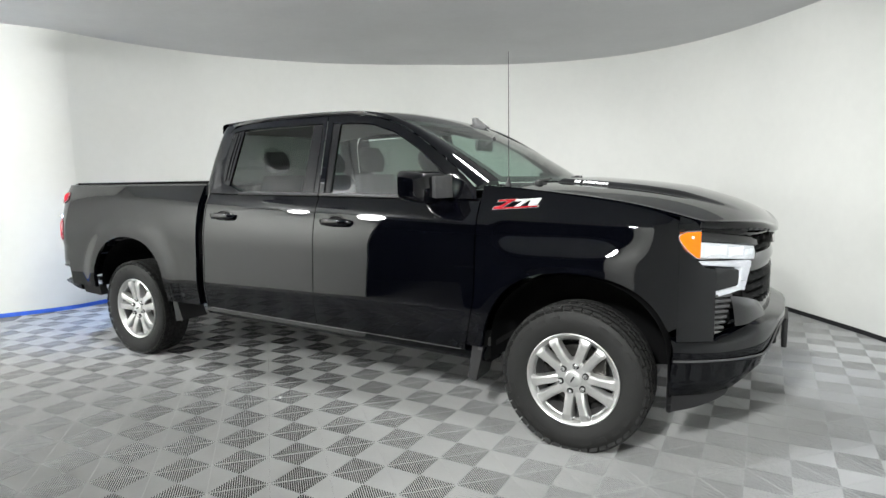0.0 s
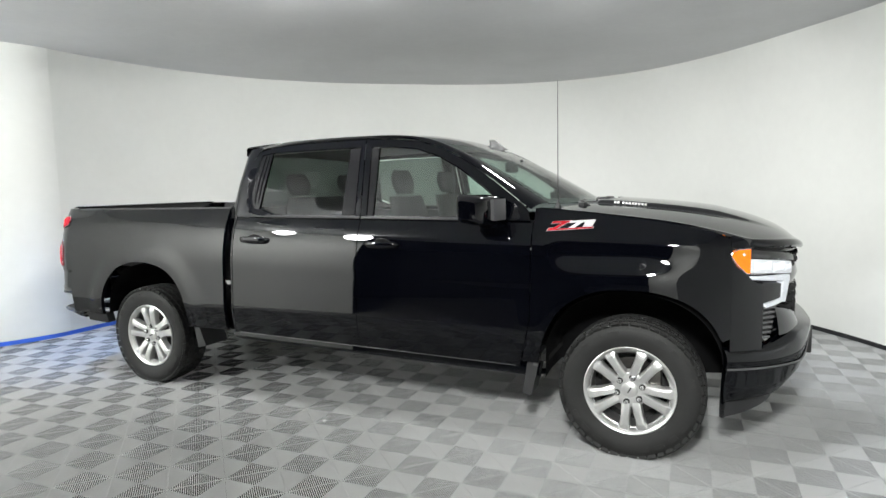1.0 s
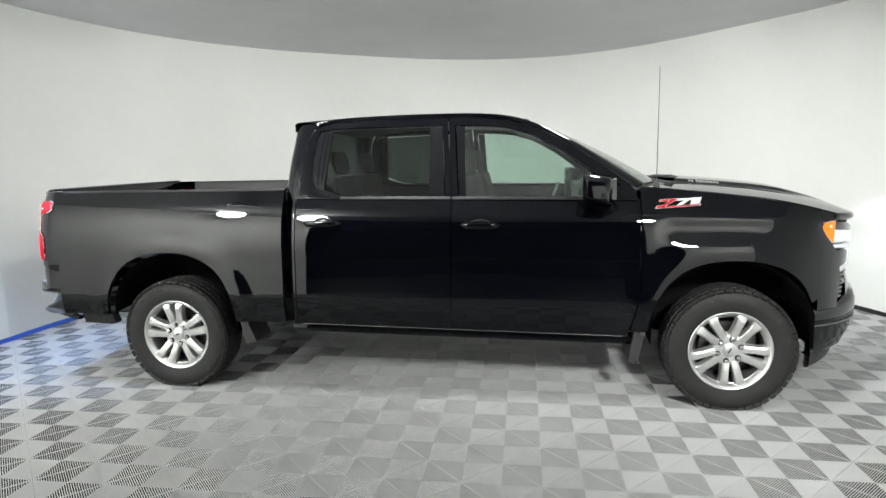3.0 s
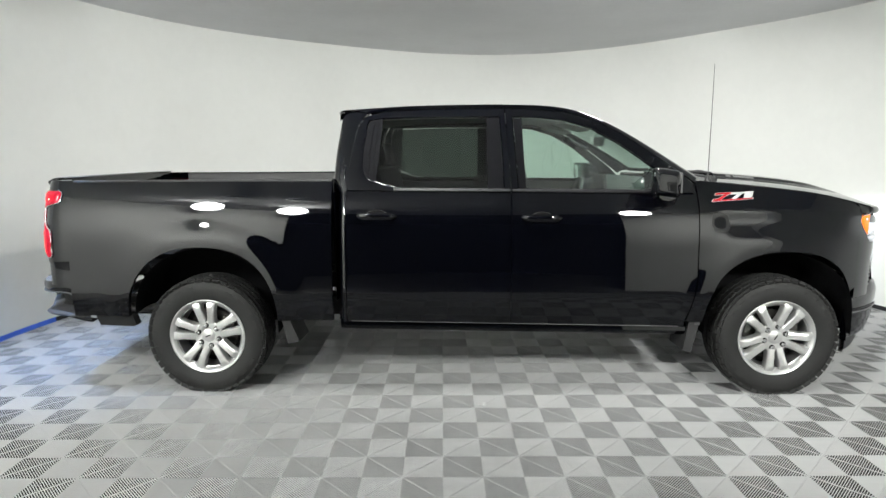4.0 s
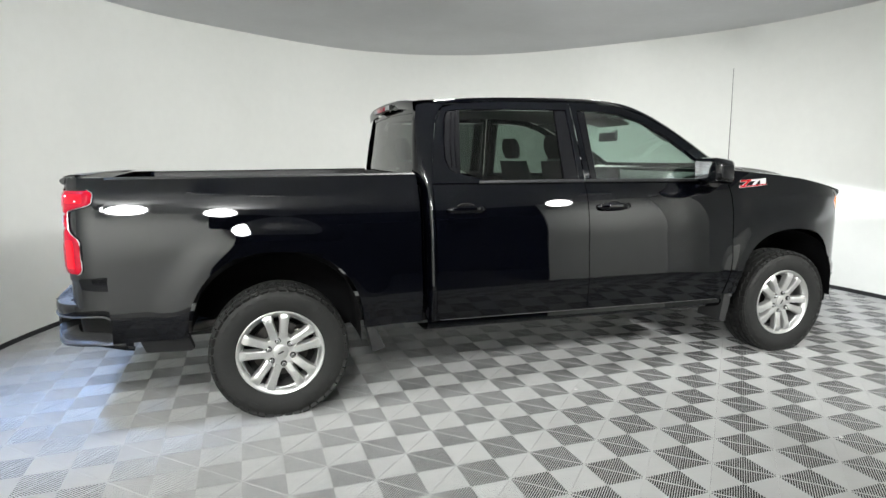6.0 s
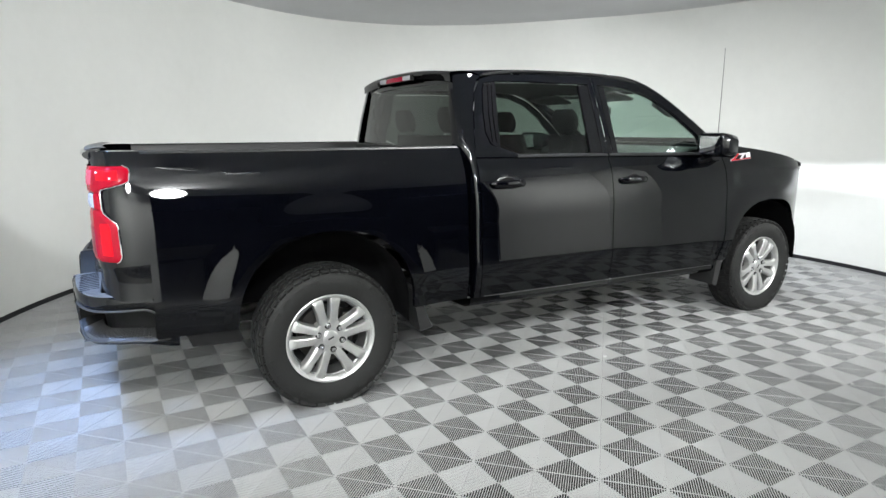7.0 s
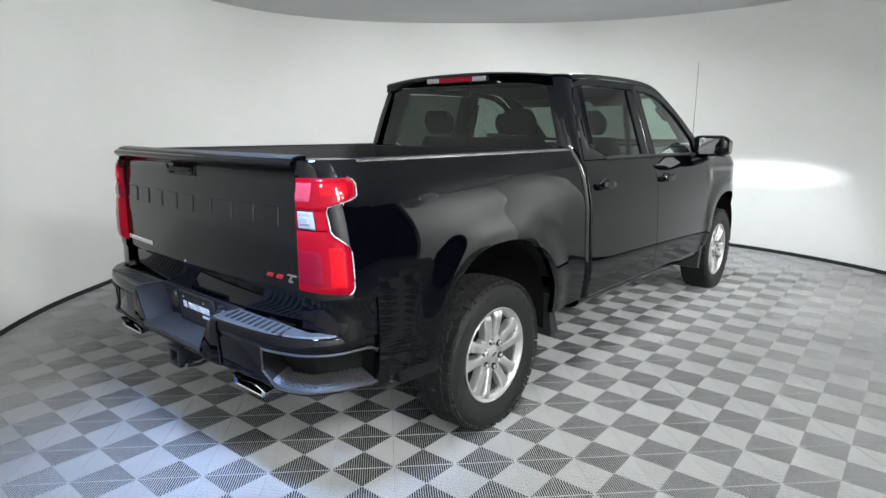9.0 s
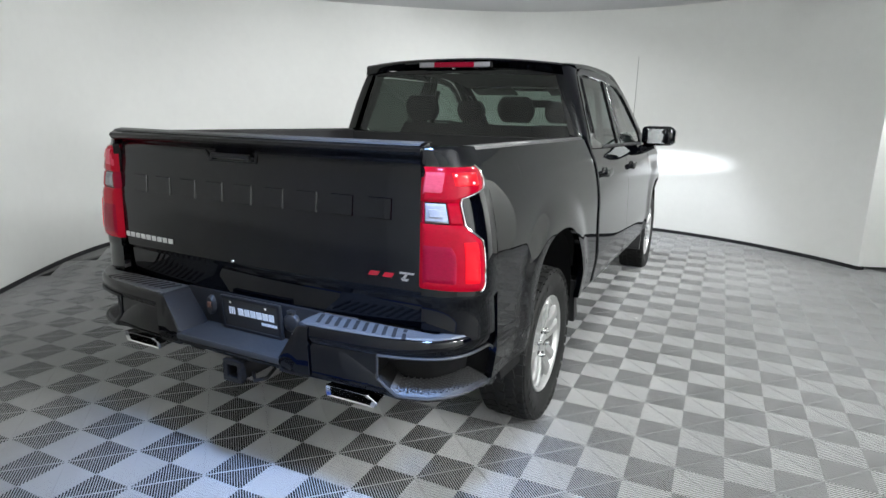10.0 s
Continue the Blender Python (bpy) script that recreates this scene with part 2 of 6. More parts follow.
def arc_sheet(bm, a0, a1, r_in, r_out, z0, z1, step=1.5):
    n = max(2, int((a1 - a0) / step))
    for rad in (r_in, r_out):
        add_grid(bm, [[ring(lerp(a0, a1, k / n), rad + bulge(lerp(a0, a1, k / n)), z) for z in (z0, z1)] for k in range(n + 1)])
    for z in (z0, z1):
        add_grid(bm, [[ring(lerp(a0, a1, k / n), rad + bulge(lerp(a0, a1, k / n)), z) for rad in (r_in, r_out)] for k in range(n + 1)])
    for a in (a0, a1):
        add_grid(bm, [[ring(a, rad, z) for z in (z0, z1)] for rad in (r_in, r_out)])
    bmesh.ops.remove_doubles(bm, verts=bm.verts, dist=1e-5)


def arc_wall(name, a0, a1, r_in, r_out, z0, z1, mat, label, step=1.5):
    bm = bmesh.new()
    arc_sheet(bm, a0, a1, r_in, r_out, z0, z1, step)
    ob = part(name, bm, mat, None, "", sharp=30)
    return tagged(ob, label, "wall", kind="structure")


arc_wall("wall_north", A0, A1, R_WALL, R_WALL + 0.12, 0.045, H_CEIL, M_WALL, "smooth white curved photo booth wall")
# black strip in place of the shaded gap under the wall
b = arc_wall("baseboard", A0, 170, R_WALL + 0.004, R_WALL + 0.1, 0.0, 0.045, M_GAP_SHADE, "thin black strip drawn as the shaded gap below the curved wall")
tagged(b, category="baseboard")
b = arc_wall("baseboard_blue", 170.1, A1, R_WALL - 0.002, R_WALL + 0.1, 0.0, 0.045, M_BLUE_STRIP, "thin blue strip along the wall's foot")
tagged(b, category="baseboard")
# wings and the plain walls behind the camera's way


def plan_wall(name, pts, z0, z1, mat, label, category="wall", smooth=False):
    """A straight-sided wall between two lines of plan points."""
    bm = bmesh.new()
    add_prism(bm, [Vector((x, y, z0)) for x, y in pts], [Vector((x, y, z1)) for x, y in pts])
    return tagged(part(name, bm, mat, smooth=smooth), label, category, kind="structure")


def flare_wall(name, start, bend, end, back, label):
    """A wall that leaves the round booth and curves out beside the opening."""
    line = []
    for k in range(13):
        f = k / 12
        p = (1 - f) ** 2 * start + 2 * f * (1 - f) * bend + f * f * end
        line.append((p.x, p.y))
    plan_wall(name, line + [(x + back[0], y + back[1]) for x, y in line[::-1]], 0.045, H_CEIL, M_WALL, label, smooth=True)
    return line


flare_wall("wall_east", ring(A0, R_WALL).xy, Vector((2.99, -3.22)), Vector((3.62, -4.70)), (0.13, 0.05), "white wall flaring out beside the booth opening")
flare_line = flare_wall("wall_west", ring(A1, R_WALL).xy, Vector((-4.12, -0.70)), Vector((-5.33, -2.2)), (-0.13, 0.05), "white wall flaring out towards the booth opening")
plan_wall("baseboard_flare", [(x - 0.002, y) for x, y in flare_line] + [(x - 0.1, y + 0.04) for x, y in flare_line[::-1]], 0.0, 0.044, M_BLUE_STRIP, "thin blue strip along the wall's foot", "baseboard")
OPEN0, OPEN1 = -117, -69
arc_wall("wall_south", OPEN1, -52, R_BACK, R_BACK + 0.12, 0, H_CEIL, M_WALL, "plain white curved back wall")
arc_wall("wall_southwest", -158.5, OPEN0, R_BACK, R_BACK + 0.12, 0, H_CEIL, M_WALL, "plain white curved back wall")
# the dark hall outside the drive-in opening
arc_wall("wall_hall", OPEN0 - 6, OPEN1 + 6, 9.0, 9.1, 0, H_CEIL, M_HALL, "dark wall of the hall outside", step=4)
for a in (OPEN0 - 6, OPEN1 + 6):
    bm = bmesh.new()
    e = 0.6
    add_prism(bm, [ring(a, R_BACK + 0.13), ring(a, 9.0), ring(a + e, 9.0), ring(a + e, R_BACK + 0.13)],
              [p + Vector((0, 0, H_CEIL)) for p in (ring(a, R_BACK + 0.13), ring(a, 9.0), ring(a + e, 9.0), ring(a + e, R_BACK + 0.13))])
    tagged(part("wall_hall_side", bm, M_HALL, smooth=False), "dark side wall of the hall outside", "wall", kind="structure")

bm = bmesh.new()
add_lathe(bm, [(0.0, H_CEIL), (2.2, H_CEIL), (4.4, H_CEIL), (R_BACK + 0.12, H_CEIL), (R_BACK + 0.12, H_CEIL + 0.1), (0.0, H_CEIL + 0.1)], (CX, CY, 0), "Z", 96)
tagged(part("ceiling", bm, M_CEIL), "flat matt grey round ceiling", "ceiling", kind="structure")

bm = bmesh.new()
add_lathe(bm, [(R_BACK + 0.125, H_CEIL), (9.2, H_CEIL), (9.2, H_CEIL + 0.1), (R_BACK + 0.125, H_CEIL + 0.1), (R_BACK + 0.125, H_CEIL)], (CX, CY, 0), "Z", 96)
tagged(part("ceiling_hall", bm, M_HALL), "dark ceiling of the hall outside", "ceiling", kind="structure")

# near-black subfloor: its colour gives the shade seen between the ribs
bm = bmesh.new()
add_lathe(bm, [(0.0, -0.022), (R_WALL + 0.12, -0.022), (R_WALL + 0.12, -0.1), (0.0, -0.1)], (CX, CY, 0), "Z", 96)
tagged(part("floor", bm, M_SUB), "grey ribbed interlocking plastic floor tiles in a check", "floor", kind="structure")
bm = bmesh.new()
add_lathe(bm, [(R_WALL + 0.125, -0.004), (9.2, -0.004), (9.2, -0.1), (R_WALL + 0.125, -0.1), (R_WALL + 0.125, -0.004)], (CX, CY, 0), "Z", 96)
tagged(part("ground", bm, M_CONCRETE, sharp=20), "plain grey concrete round the booth floor", "ground", kind="structure")

# fittings for every lamp, those of the added fill lamps included
for m, watts, tint, wide in LAMPS:
    spot = tagged(new("spot_and_fill_lamp"), "round white spotlight out of view, tilted and switched on; some are added fill", "ceiling light", "ceiling spotlights")
    spot.location = (m.translation.x, m.translation.y, H_CEIL)
    local = Matrix.Translation(-spot.location) @ m
    bm = bmesh.new()
    add_lathe(bm, [(0.185, -0.012), (0.185, 0.01), (0.17, 0.06), (0.06, 0.085), (0.0, 0.085), (0.0, 0.012), (0.172, 0.006), (0.172, -0.012), (0.185, -0.012)], (0, 0, 0), "Z", 40)
    bmesh.ops.transform(bm, matrix=local, verts=bm.verts)
    part("spot_head", bm, M_WHITE, spot)
    bm = bmesh.new()
    add_tube(bm, [(0, 0, 0.0), (0, 0, -0.03), local @ Vector((0, 0, 0.08))], 0.018, 10)
    part("spot_stem", bm, M_WHITE, spot)


# ---- the pickup: body surface ----
WB = 1.8725          # half the wheelbase
HUB_Z = 0.380
CREASE = [(-2.95, 1.322), (-1.0, 1.283), (0.12, 1.26), (1.0, 1.234), (1.5, 1.216), (2.3, 1.195), (2.8, 1.19)]
BELT = [(-2.95, 1.345), (-0.95, 1.345), (0.13, 1.338), (1.3, 1.325)]
NOSE_X0, NOSE_L, NOSE_P = 1.95, 0.825, 2.6


def arch(x, c, top):
    """Height of a wheel opening's edge at x, or None beside it."""
    d = abs(x - c) / 0.487
    if d >= 1:
        return None
    return 0.50 + (top - 0.50) * (1 - d**2.35) ** (1 / 2.35)


def flare(x, z):
    """How far the wheel-arch flares stand out."""
    out = 0.0
    for c, top in ((-WB, 0.986), (WB, 0.957)):
        q = ((abs(x - c) / 0.487) ** 2.35 + (max(z - 0.5, 0) / (top - 0.5)) ** 2.35) ** (1 / 2.35)
        t = min(1, max(0, (1.40 - q) / 0.34))
        out = max(out, 0.016 * t * t * (3 - 2 * t))
    return out


def ease(t):
    t = min(1, max(0, t))
    return t * t * (3 - 2 * t)


def half_width(x, z):
    """Half the body's width at x and z, on the outer skin."""
    zc = table(x, CREASE)
    if z <= zc:
        drop = 0.50 * max(0, z - 0.95) ** 2
        shelf = ease((x - 1.38) / 0.14) * ease((2.32 - x) / 0.2)
        if shelf > 0:
            # the front fender's shoulder: a sloped shelf under an upright band
            drop = lerp(drop, 0.50 * (zc - 0.95) ** 2 * ease((z - 1.02) / 0.145), shelf)
        w = 1.006 - drop
        # the lower half leans out to a soft edge above the sills, then turns in
        low = 0.95 - max(z, 0.66)
        w += 0.058 * max(0, low) ** 1.15
        w -= 0.20 * max(0, 0.69 - z) ** 1.25
    else:
        w = 1.006 - 0.50 * (zc - 0.95) ** 2 - 0.52 * (z - zc)
    w += flare(x, z)
    if x > NOSE_X0:
        f = ease((x - 1.92) / 0.452)
        w = lerp(w, 0.985 if z < 1.06 else 0.985 - 0.52 * max(0, z - zc), f)
        w *= max(0.0, 1 - ((x - NOSE_X0) / (NOSE_L + 0.03 * (1 - f))) ** NOSE_P) ** (1 / NOSE_P)
    return w


def glass_width(z):
    return 0.920 - 0.31 * (z - 1.335) - 0.06 * (z - 1.335) ** 2


def side_point(x, z, s):
    return Vector((x, s * half_width(x, z), z))


def inward(s, depth=0.03):
    return lambda co: Vector((0, -s * depth, 0))


def side_panel(xs, low, high, s, nz=26, skew=None):
    """A skin panel: columns at xs from low(x) to high(x); skew moves a column with height."""
    bm = bmesh.new()
    rows = []
    for x in xs:
        z0, z1 = low(x), high(x)
        row = []
        for k in range(nz + 1):
            z = lerp(z0, z1, k / nz)
            xx = x + (skew(x, z) if skew else 0)
            row.append(side_point(xx, z, s))
        rows.append(row)
    add_grid(bm, rows)
    thicken(bm, inward(s))
    return bm


def spread(a, b, n, ends=()):
    """Even steps from a to b, closer round the given places."""
    xs = {round(lerp(a, b, k / n), 5) for k in range(n + 1)}
    for c in ends:
        xs |= {round(c + d, 5) for d in (-0.02, -0.012, -0.006, -0.002, 0.002, 0.006, 0.012, 0.02) if a < c + d < b}
    return sorted(xs)


truck = tagged(new("pickup_truck"), "glossy black crew cab pickup truck parked on ribbed grey tiles", "pickup truck")


def bed_low(x):
    a = arch(x, -WB, 0.986)
    base = 0.50 if x > -WB else 0.53
    return max(a or 0, base)


def bed_top(x):
    return 1.402 - 0.003 * (x + 1.0) * -1


def fender_low(x):
    a = arch(x, WB, 0.957)
    base = 0.50 if x < WB else table(x, [(2.2, 0.60), (2.36, 0.70), (2.46, 0.74)])
    return max(a or 0, base)


FENDER_TOP = [(1.24, 1.405), (1.36, 1.396), (1.6, 1.372), (1.9, 1.338), (2.1, 1.308), (2.25, 1.276), (2.34, 1.243), (2.40, 1.212)]


def fender_top(x):
    return smooth_table(x, FENDER_TOP)


CORNER_TOP = [(2.37, 1.142), (2.385, 1.106), (2.40, 1.086), (2.42, 1.067), (2.447, 1.043), (2.47, 1.016), (2.49, 1.000), (2.535, 0.990)]


def door_low(x):
    return 0.477 - 0.015 * (x - 0.15)


DOOR_R0, DOOR_R1, DOOR_F1 = -0.925, 0.135, 1.318
for s in (-1, 1):
    # bed side, with its inner wall and rail cap
    bed = part("bed_side", side_panel(spread(-2.728, -1.022, 60, (-WB - 0.487, -WB + 0.487)), bed_low, bed_top, s, 30), M_PAINT, truck)
    bm = bmesh.new()
    rows = []
    for k in range(33):
        x = lerp(-2.728, -1.03, k / 32)
        w = half_width(x, bed_top(x))
        z = bed_top(x)
        rows.append([Vector((x, s * (w - 0.002), z - 0.004)), Vector((x, s * (w - 0.012), z + 0.009)), Vector((x, s * (w - 0.03), z + 0.013)), Vector((x, s * (w - 0.075), z + 0.011)),
                     Vector((x, s * (w - 0.088), z)), Vector((x, s * (w - 0.09), z - 0.05)), Vector((x, s * 0.80, z - 0.07)), Vector((x, s * 0.79, 1.0 if abs(x + WB) < 0.52 else 0.86))])
    add_grid(bm, rows)
    part("bed_rail_cap", bm, M_PLASTIC, truck, "black plastic bed rail cap")
    # wheel wells
    for c, top in ((-WB, 0.986), (WB, 0.957)):
        bm = bmesh.new()
        rows = []
        for k in range(25):
            a = math.pi * k / 24
            x = c - 0.475 * math.cos(a)
            foot = 0.53 if c < 0 and x < c else 0.40
            z = max(foot, 0.5 + (top - 0.52) * math.sin(a) ** 0.85) if 0 < k < 24 else foot
            rows.append([Vector((x, s * 0.965, z)), Vector((x, s * 0.80, z + 0.015)), Vector((x, s * 0.52, z)), Vector((c, s * 0.50, 0.35))])
        add_grid(bm, rows)
        part("wheel_well", bm, M_WELL, truck, "matt black wheel well liner", recalc=False)
    # rear door skin
    rd = part("rear_door", side_panel(spread(DOOR_R0, DOOR_R1 - 0.003, 30), door_low, lambda x: table(x, BELT), s, 30), M_PAINT, truck)
    fd = part("front_door", side_panel(spread(DOOR_R1 + 0.003, DOOR_F1 - 0.004, 34), door_low, lambda x: table(x, BELT), s, 30,
              skew=lambda x, z: -0.06 * max(0, (x - 1.0) / 0.31) * min(1, max(0, (0.80 - z) / 0.3)) ** 1.5), M_PAINT, truck)
    fend = part("fender", side_panel(spread(DOOR_F1 + 0.003, 2.372, 46, (WB - 0.487, WB + 0.487)), fender_low, fender_top, s, 30,
                skew=lambda x, z: -0.06 * max(0, 1 - (x - DOOR_F1) / 0.1) * min(1, max(0, (0.80 - z) / 0.3)) ** 1.5), M_PAINT, truck)
    part("fender_corner", side_panel(spread(2.3725, 2.530, 16), lambda x: 0.636, lambda x: smooth_table(x, CORNER_TOP), s, 18), M_PAINT, truck)
    # rocker
    bm = bmesh.new()
    rows = []
    for k in range(21):
        x = lerp(-0.98, 1.36, k / 20)
        zt = door_low(x) - 0.004
        rows.append([Vector((x, s * 0.93, zt + 0.02)), Vector((x, s * 0.965, zt - 0.004)), Vector((x, s * 0.968, zt - 0.03)), Vector((x, s * 0.95, zt - 0.055)), Vector((x, s * 0.90, zt - 0.075)), Vector((x, s * 0.7, zt - 0.085))])
    add_grid(bm, rows)
    part("rocker_panel", bm, M_PAINT, truck)
    # thin paler tube that draws the highlight on the doors' lower edge
    bm = bmesh.new()
    add_tube(bm, [(x, s * (half_width(x, door_low(x) + 0.006) + 0.0015), door_low(x) + 0.004) for x in [lerp(-0.90, 1.22, k / 24) for k in range(25)]], 0.0021, 8)
    part("sill_highlight", bm, M_CAP, truck, "thin satin tube drawn as the highlight along the door bottoms")
    # cab corner behind the rear door
    bm = bmesh.new()
    rows = []
    for k in range(34):
        z = lerp(0.49, 1.85, k / 33)
        x1 = table(z, [(0.5, -0.931), (1.30, -0.931), (1.55, -0.905), (1.74, -0.868), (1.82, -0.825), (1.85, -0.78)])
        x0 = table(z, [(0.5, -0.975), (1.33, -0.975), (1.40, -1.02), (1.60, -1.003), (1.80, -0.975), (1.86, -0.96)])
        row = []
        for j in range(7):
            x = lerp(x1, x0, j / 6)
            b_ = min(1, max(0, (z - 1.30) / 0.05))
            w = lerp(half_width(x, min(z, 1.34)), glass_width(z) + 0.006, b_) if z > 1.30 else half_width(x, z)
            w -= 0.05 * (j / 6) ** 3
            row.append(Vector((x, s * w, z)))
        row.append(Vector((x0 - 0.004, s * (w - 0.05), z)))
        rows.append(row)
    add_grid(bm, rows)
    part("cab_corner", bm, M_PAINT, truck)


def loop_points(corners, n=6):
    out = []
    m = len(corners)
    for i in range(m):
        a, b = corners[i], corners[(i + 1) % m]
        out += [(lerp(a[0], b[0], k / n), lerp(a[1], b[1], k / n)) for k in range(n)]
    return out


R_OUT = [(-0.924, 1.345), (-0.917, 1.44), (-0.897, 1.58), (-0.865, 1.74), (-0.815, 1.815), (-0.70, 1.845), (-0.40, 1.86), (0.094, 1.864), (0.115, 1.60), (0.131, 1.338), (-0.30, 1.34), (-0.62, 1.342)]
R_IN = [(-0.80, 1.42), (-0.828, 1.49), (-0.823, 1.60), (-0.80, 1.75), (-0.785, 1.79), (-0.68, 1.803), (-0.40, 1.808), (0.062, 1.808), (0.078, 1.58), (0.087, 1.352), (-0.30, 1.350), (-0.60, 1.362)]
F_OUT = [(0.140, 1.338), (0.121, 1.60), (0.100, 1.864), (0.30, 1.858), (0.50, 1.836), (0.68, 1.782), (0.86, 1.69), (1.06, 1.56), (1.20, 1.458), (1.285, 1.385), (1.30, 1.325), (0.70, 1.332)]
F_IN = [(0.183, 1.350), (0.166, 1.58), (0.150, 1.806), (0.31, 1.802), (0.478, 1.785), (0.652, 1.731), (0.832, 1.632), (0.985, 1.522), (1.07, 1.455), (1.115, 1.415), (1.12, 1.345), (0.68, 1.345)]
R_GLASS = [(-0.735, 1.424), (-0.70, 1.79), (-0.40, 1.802), (-0.016, 1.804), (-0.012, 1.355), (-0.45, 1.352), (-0.62, 1.372)]
F_GLASS = [(0.226, 1.352), (0.206, 1.802), (0.31, 1.800), (0.478, 1.783), (0.652, 1.729), (0.832, 1.630), (0.985, 1.520), (1.055, 1.464), (1.06, 1.348)]


def glass_point(x, z, s, out=0.0):
    return Vector((x, s * (glass_width(z) + out), z))


def flat_sheet(bm, pts, s, out, depth=0.0):
    va = [bm.verts.new(glass_point(x, z, s, out)) for x, z in pts]
    bm.faces.new(va)
    if depth:
        thicken(bm, inward(s, depth))


for s in (-1, 1):
    rd = [o for o in truck.children if o.name.startswith("rear_door")][0 if s < 0 else 1]
    fd = [o for o in truck.children if o.name.startswith("front_door")][0 if s < 0 else 1]
    for door, outer, inner in ((rd, R_OUT, R_IN), (fd, F_OUT, F_IN)):
        bm = bmesh.new()
        a, b = loop_points(outer), loop_points(inner)
        va = [bm.verts.new(glass_point(x, z, s, 0.010)) for x, z in a]
        vm = [bm.verts.new(glass_point(lerp(p[0], q[0], 0.85), lerp(p[1], q[1], 0.85), s, 0.009)) for p, q in zip(a, b)]
        vb = [bm.verts.new(glass_point(x, z, s, 0.0)) for x, z in b]
        vc = [bm.verts.new(glass_point(x, z, s, -0.03)) for x, z in b]
        for la, lb in ((va, vm), (vm, vb), (vb, vc)):
            for i in range(len(la)):
                j = (i + 1) % len(la)
                bm.faces.new((la[i], la[j], lb[j], lb[i]))
        part("window_frame", bm, M_PAINT, door)
    # satin pillar covers and the quarter trim
    for door, quad in ((rd, [(-0.016, 1.355), (-0.020, 1.806), (0.060, 1.806), (0.085, 1.355)]), (fd, [(0.186, 1.353), (0.152, 1.803), (0.208, 1.803), (0.228, 1.353)])):
        bm = bmesh.new()
        flat_sheet(bm, quad, s, 0.006, 0.02)
        part("pillar_cover", bm, M_PIANO, door, "dark satin pillar cover")
    bm = bmesh.new()
    flat_sheet(bm, [(-0.80, 1.425), (-0.826, 1.49), (-0.821, 1.60), (-0.80, 1.745), (-0.782, 1.788), (-0.70, 1.80), (-0.735, 1.42), (-0.74, 1.39)], s, 0.004, 0.02)
    for x0 in (-0.775, -0.745):
        add_tube(bm, [glass_point(x0 - 0.012, 1.44, s, 0.006), glass_point(x0 - 0.006, 1.6, s, 0.006), glass_point(x0 + 0.02, 1.785, s, 0.006)], 0.004, 6)
    part("quarter_trim", bm, M_PIANO, rd, "ribbed dark quarter window trim")
    for door, pts, mat, lab in ((rd, R_GLASS, M_WIN_REAR, "dark tinted rear door window"), (fd, F_GLASS, M_WIN_FRONT, "clear greenish front door window")):
        bm = bmesh.new()
        flat_sheet(bm, pts, s, -0.006)
        g = part("window_pane", bm, mat, door, lab)
    # belt strip
    for door, x0, x1 in ((rd, -0.62, 0.128), (fd, 0.142, 1.12)):
        bm = bmesh.new()
        rows = []
        for k in range(9):
            x = lerp(x0, x1, k / 8)
            z = table(x, BELT)
            rows.append([glass_point(x, z + 0.016, s, -0.002), glass_point(x, z + 0.014, s, 0.010), glass_point(x, z, s, 0.014), glass_point(x, z - 0.006, s, 0.006)])
        add_grid(bm, rows)
        part("belt_strip", bm, M_TRIM, door, "black window seal strip")
    # door handles: cup, strap
    for door, xc, zc in ((rd, -0.728, 1.185), (fd, 0.324, 1.172)):
        w = half_width(xc, zc)
        bm = bmesh.new()
        rows = []
        for k in range(15):
            t = k / 14
            x = lerp(xc - 0.13, xc + 0.13, t)
            h = 0.021 * (1 - abs(2 * t - 1) ** 6) ** 0.5 + 0.003
            o = 0.032 * (1 - abs(2 * t - 1) ** 4) + 0.004
            row = []
            for j in range(10):
                a = 2 * math.pi * j / 10
                row.append(Vector((x, s * (w + o + 0.010 * math.cos(a)), zc + h * math.sin(a))))
            rows.append(row)
        vs = add_grid(bm, rows, closed=True)
        bm.faces.new(vs[0][::-1]), bm.faces.new(vs[-1])
        handle = part("door_handle", bm, M_PAINT, door, "glossy black pull handle")
        bm = bmesh.new()
        add_lathe(bm, [(0.0, -0.006), (0.03, -0.005), (0.04, 0.0), (0.044, 0.004), (0.046, -0.002)], (0, 0, 0), "Y", 28)
        bmesh.ops.transform(bm, matrix=Matrix.Translation((xc, s * (w - 0.0005), zc - 0.012)) @ Matrix.Diagonal((1.7, s, 1.1, 1)), verts=bm.verts)
        part("handle_cup", bm, M_DARK, door, "dark finger cup behind the handle")

# ---- roof, pillars, glass ----
ROOF_EDGE = [(-0.985, 1.857, 0.714), (-0.75, 1.868, 0.727), (-0.5, 1.879, 0.732), (-0.09, 1.887, 0.732), (0.288, 1.881, 0.727), (0.513, 1.858, 0.714), (0.662, 1.815, 0.704),
             (0.849, 1.731, 0.701), (1.036, 1.627, 0.711), (1.223, 1.514, 0.729), (1.372, 1.420, 0.755)]
DOOR_EDGE = [(-0.80, 1.838), (-0.66, 1.852), (-0.42, 1.864), (-0.05, 1.868), (0.30, 1.863), (0.50, 1.841), (0.68, 1.787), (0.86, 1.695), (1.06, 1.565), (1.20, 1.463), (1.30, 1.392)]


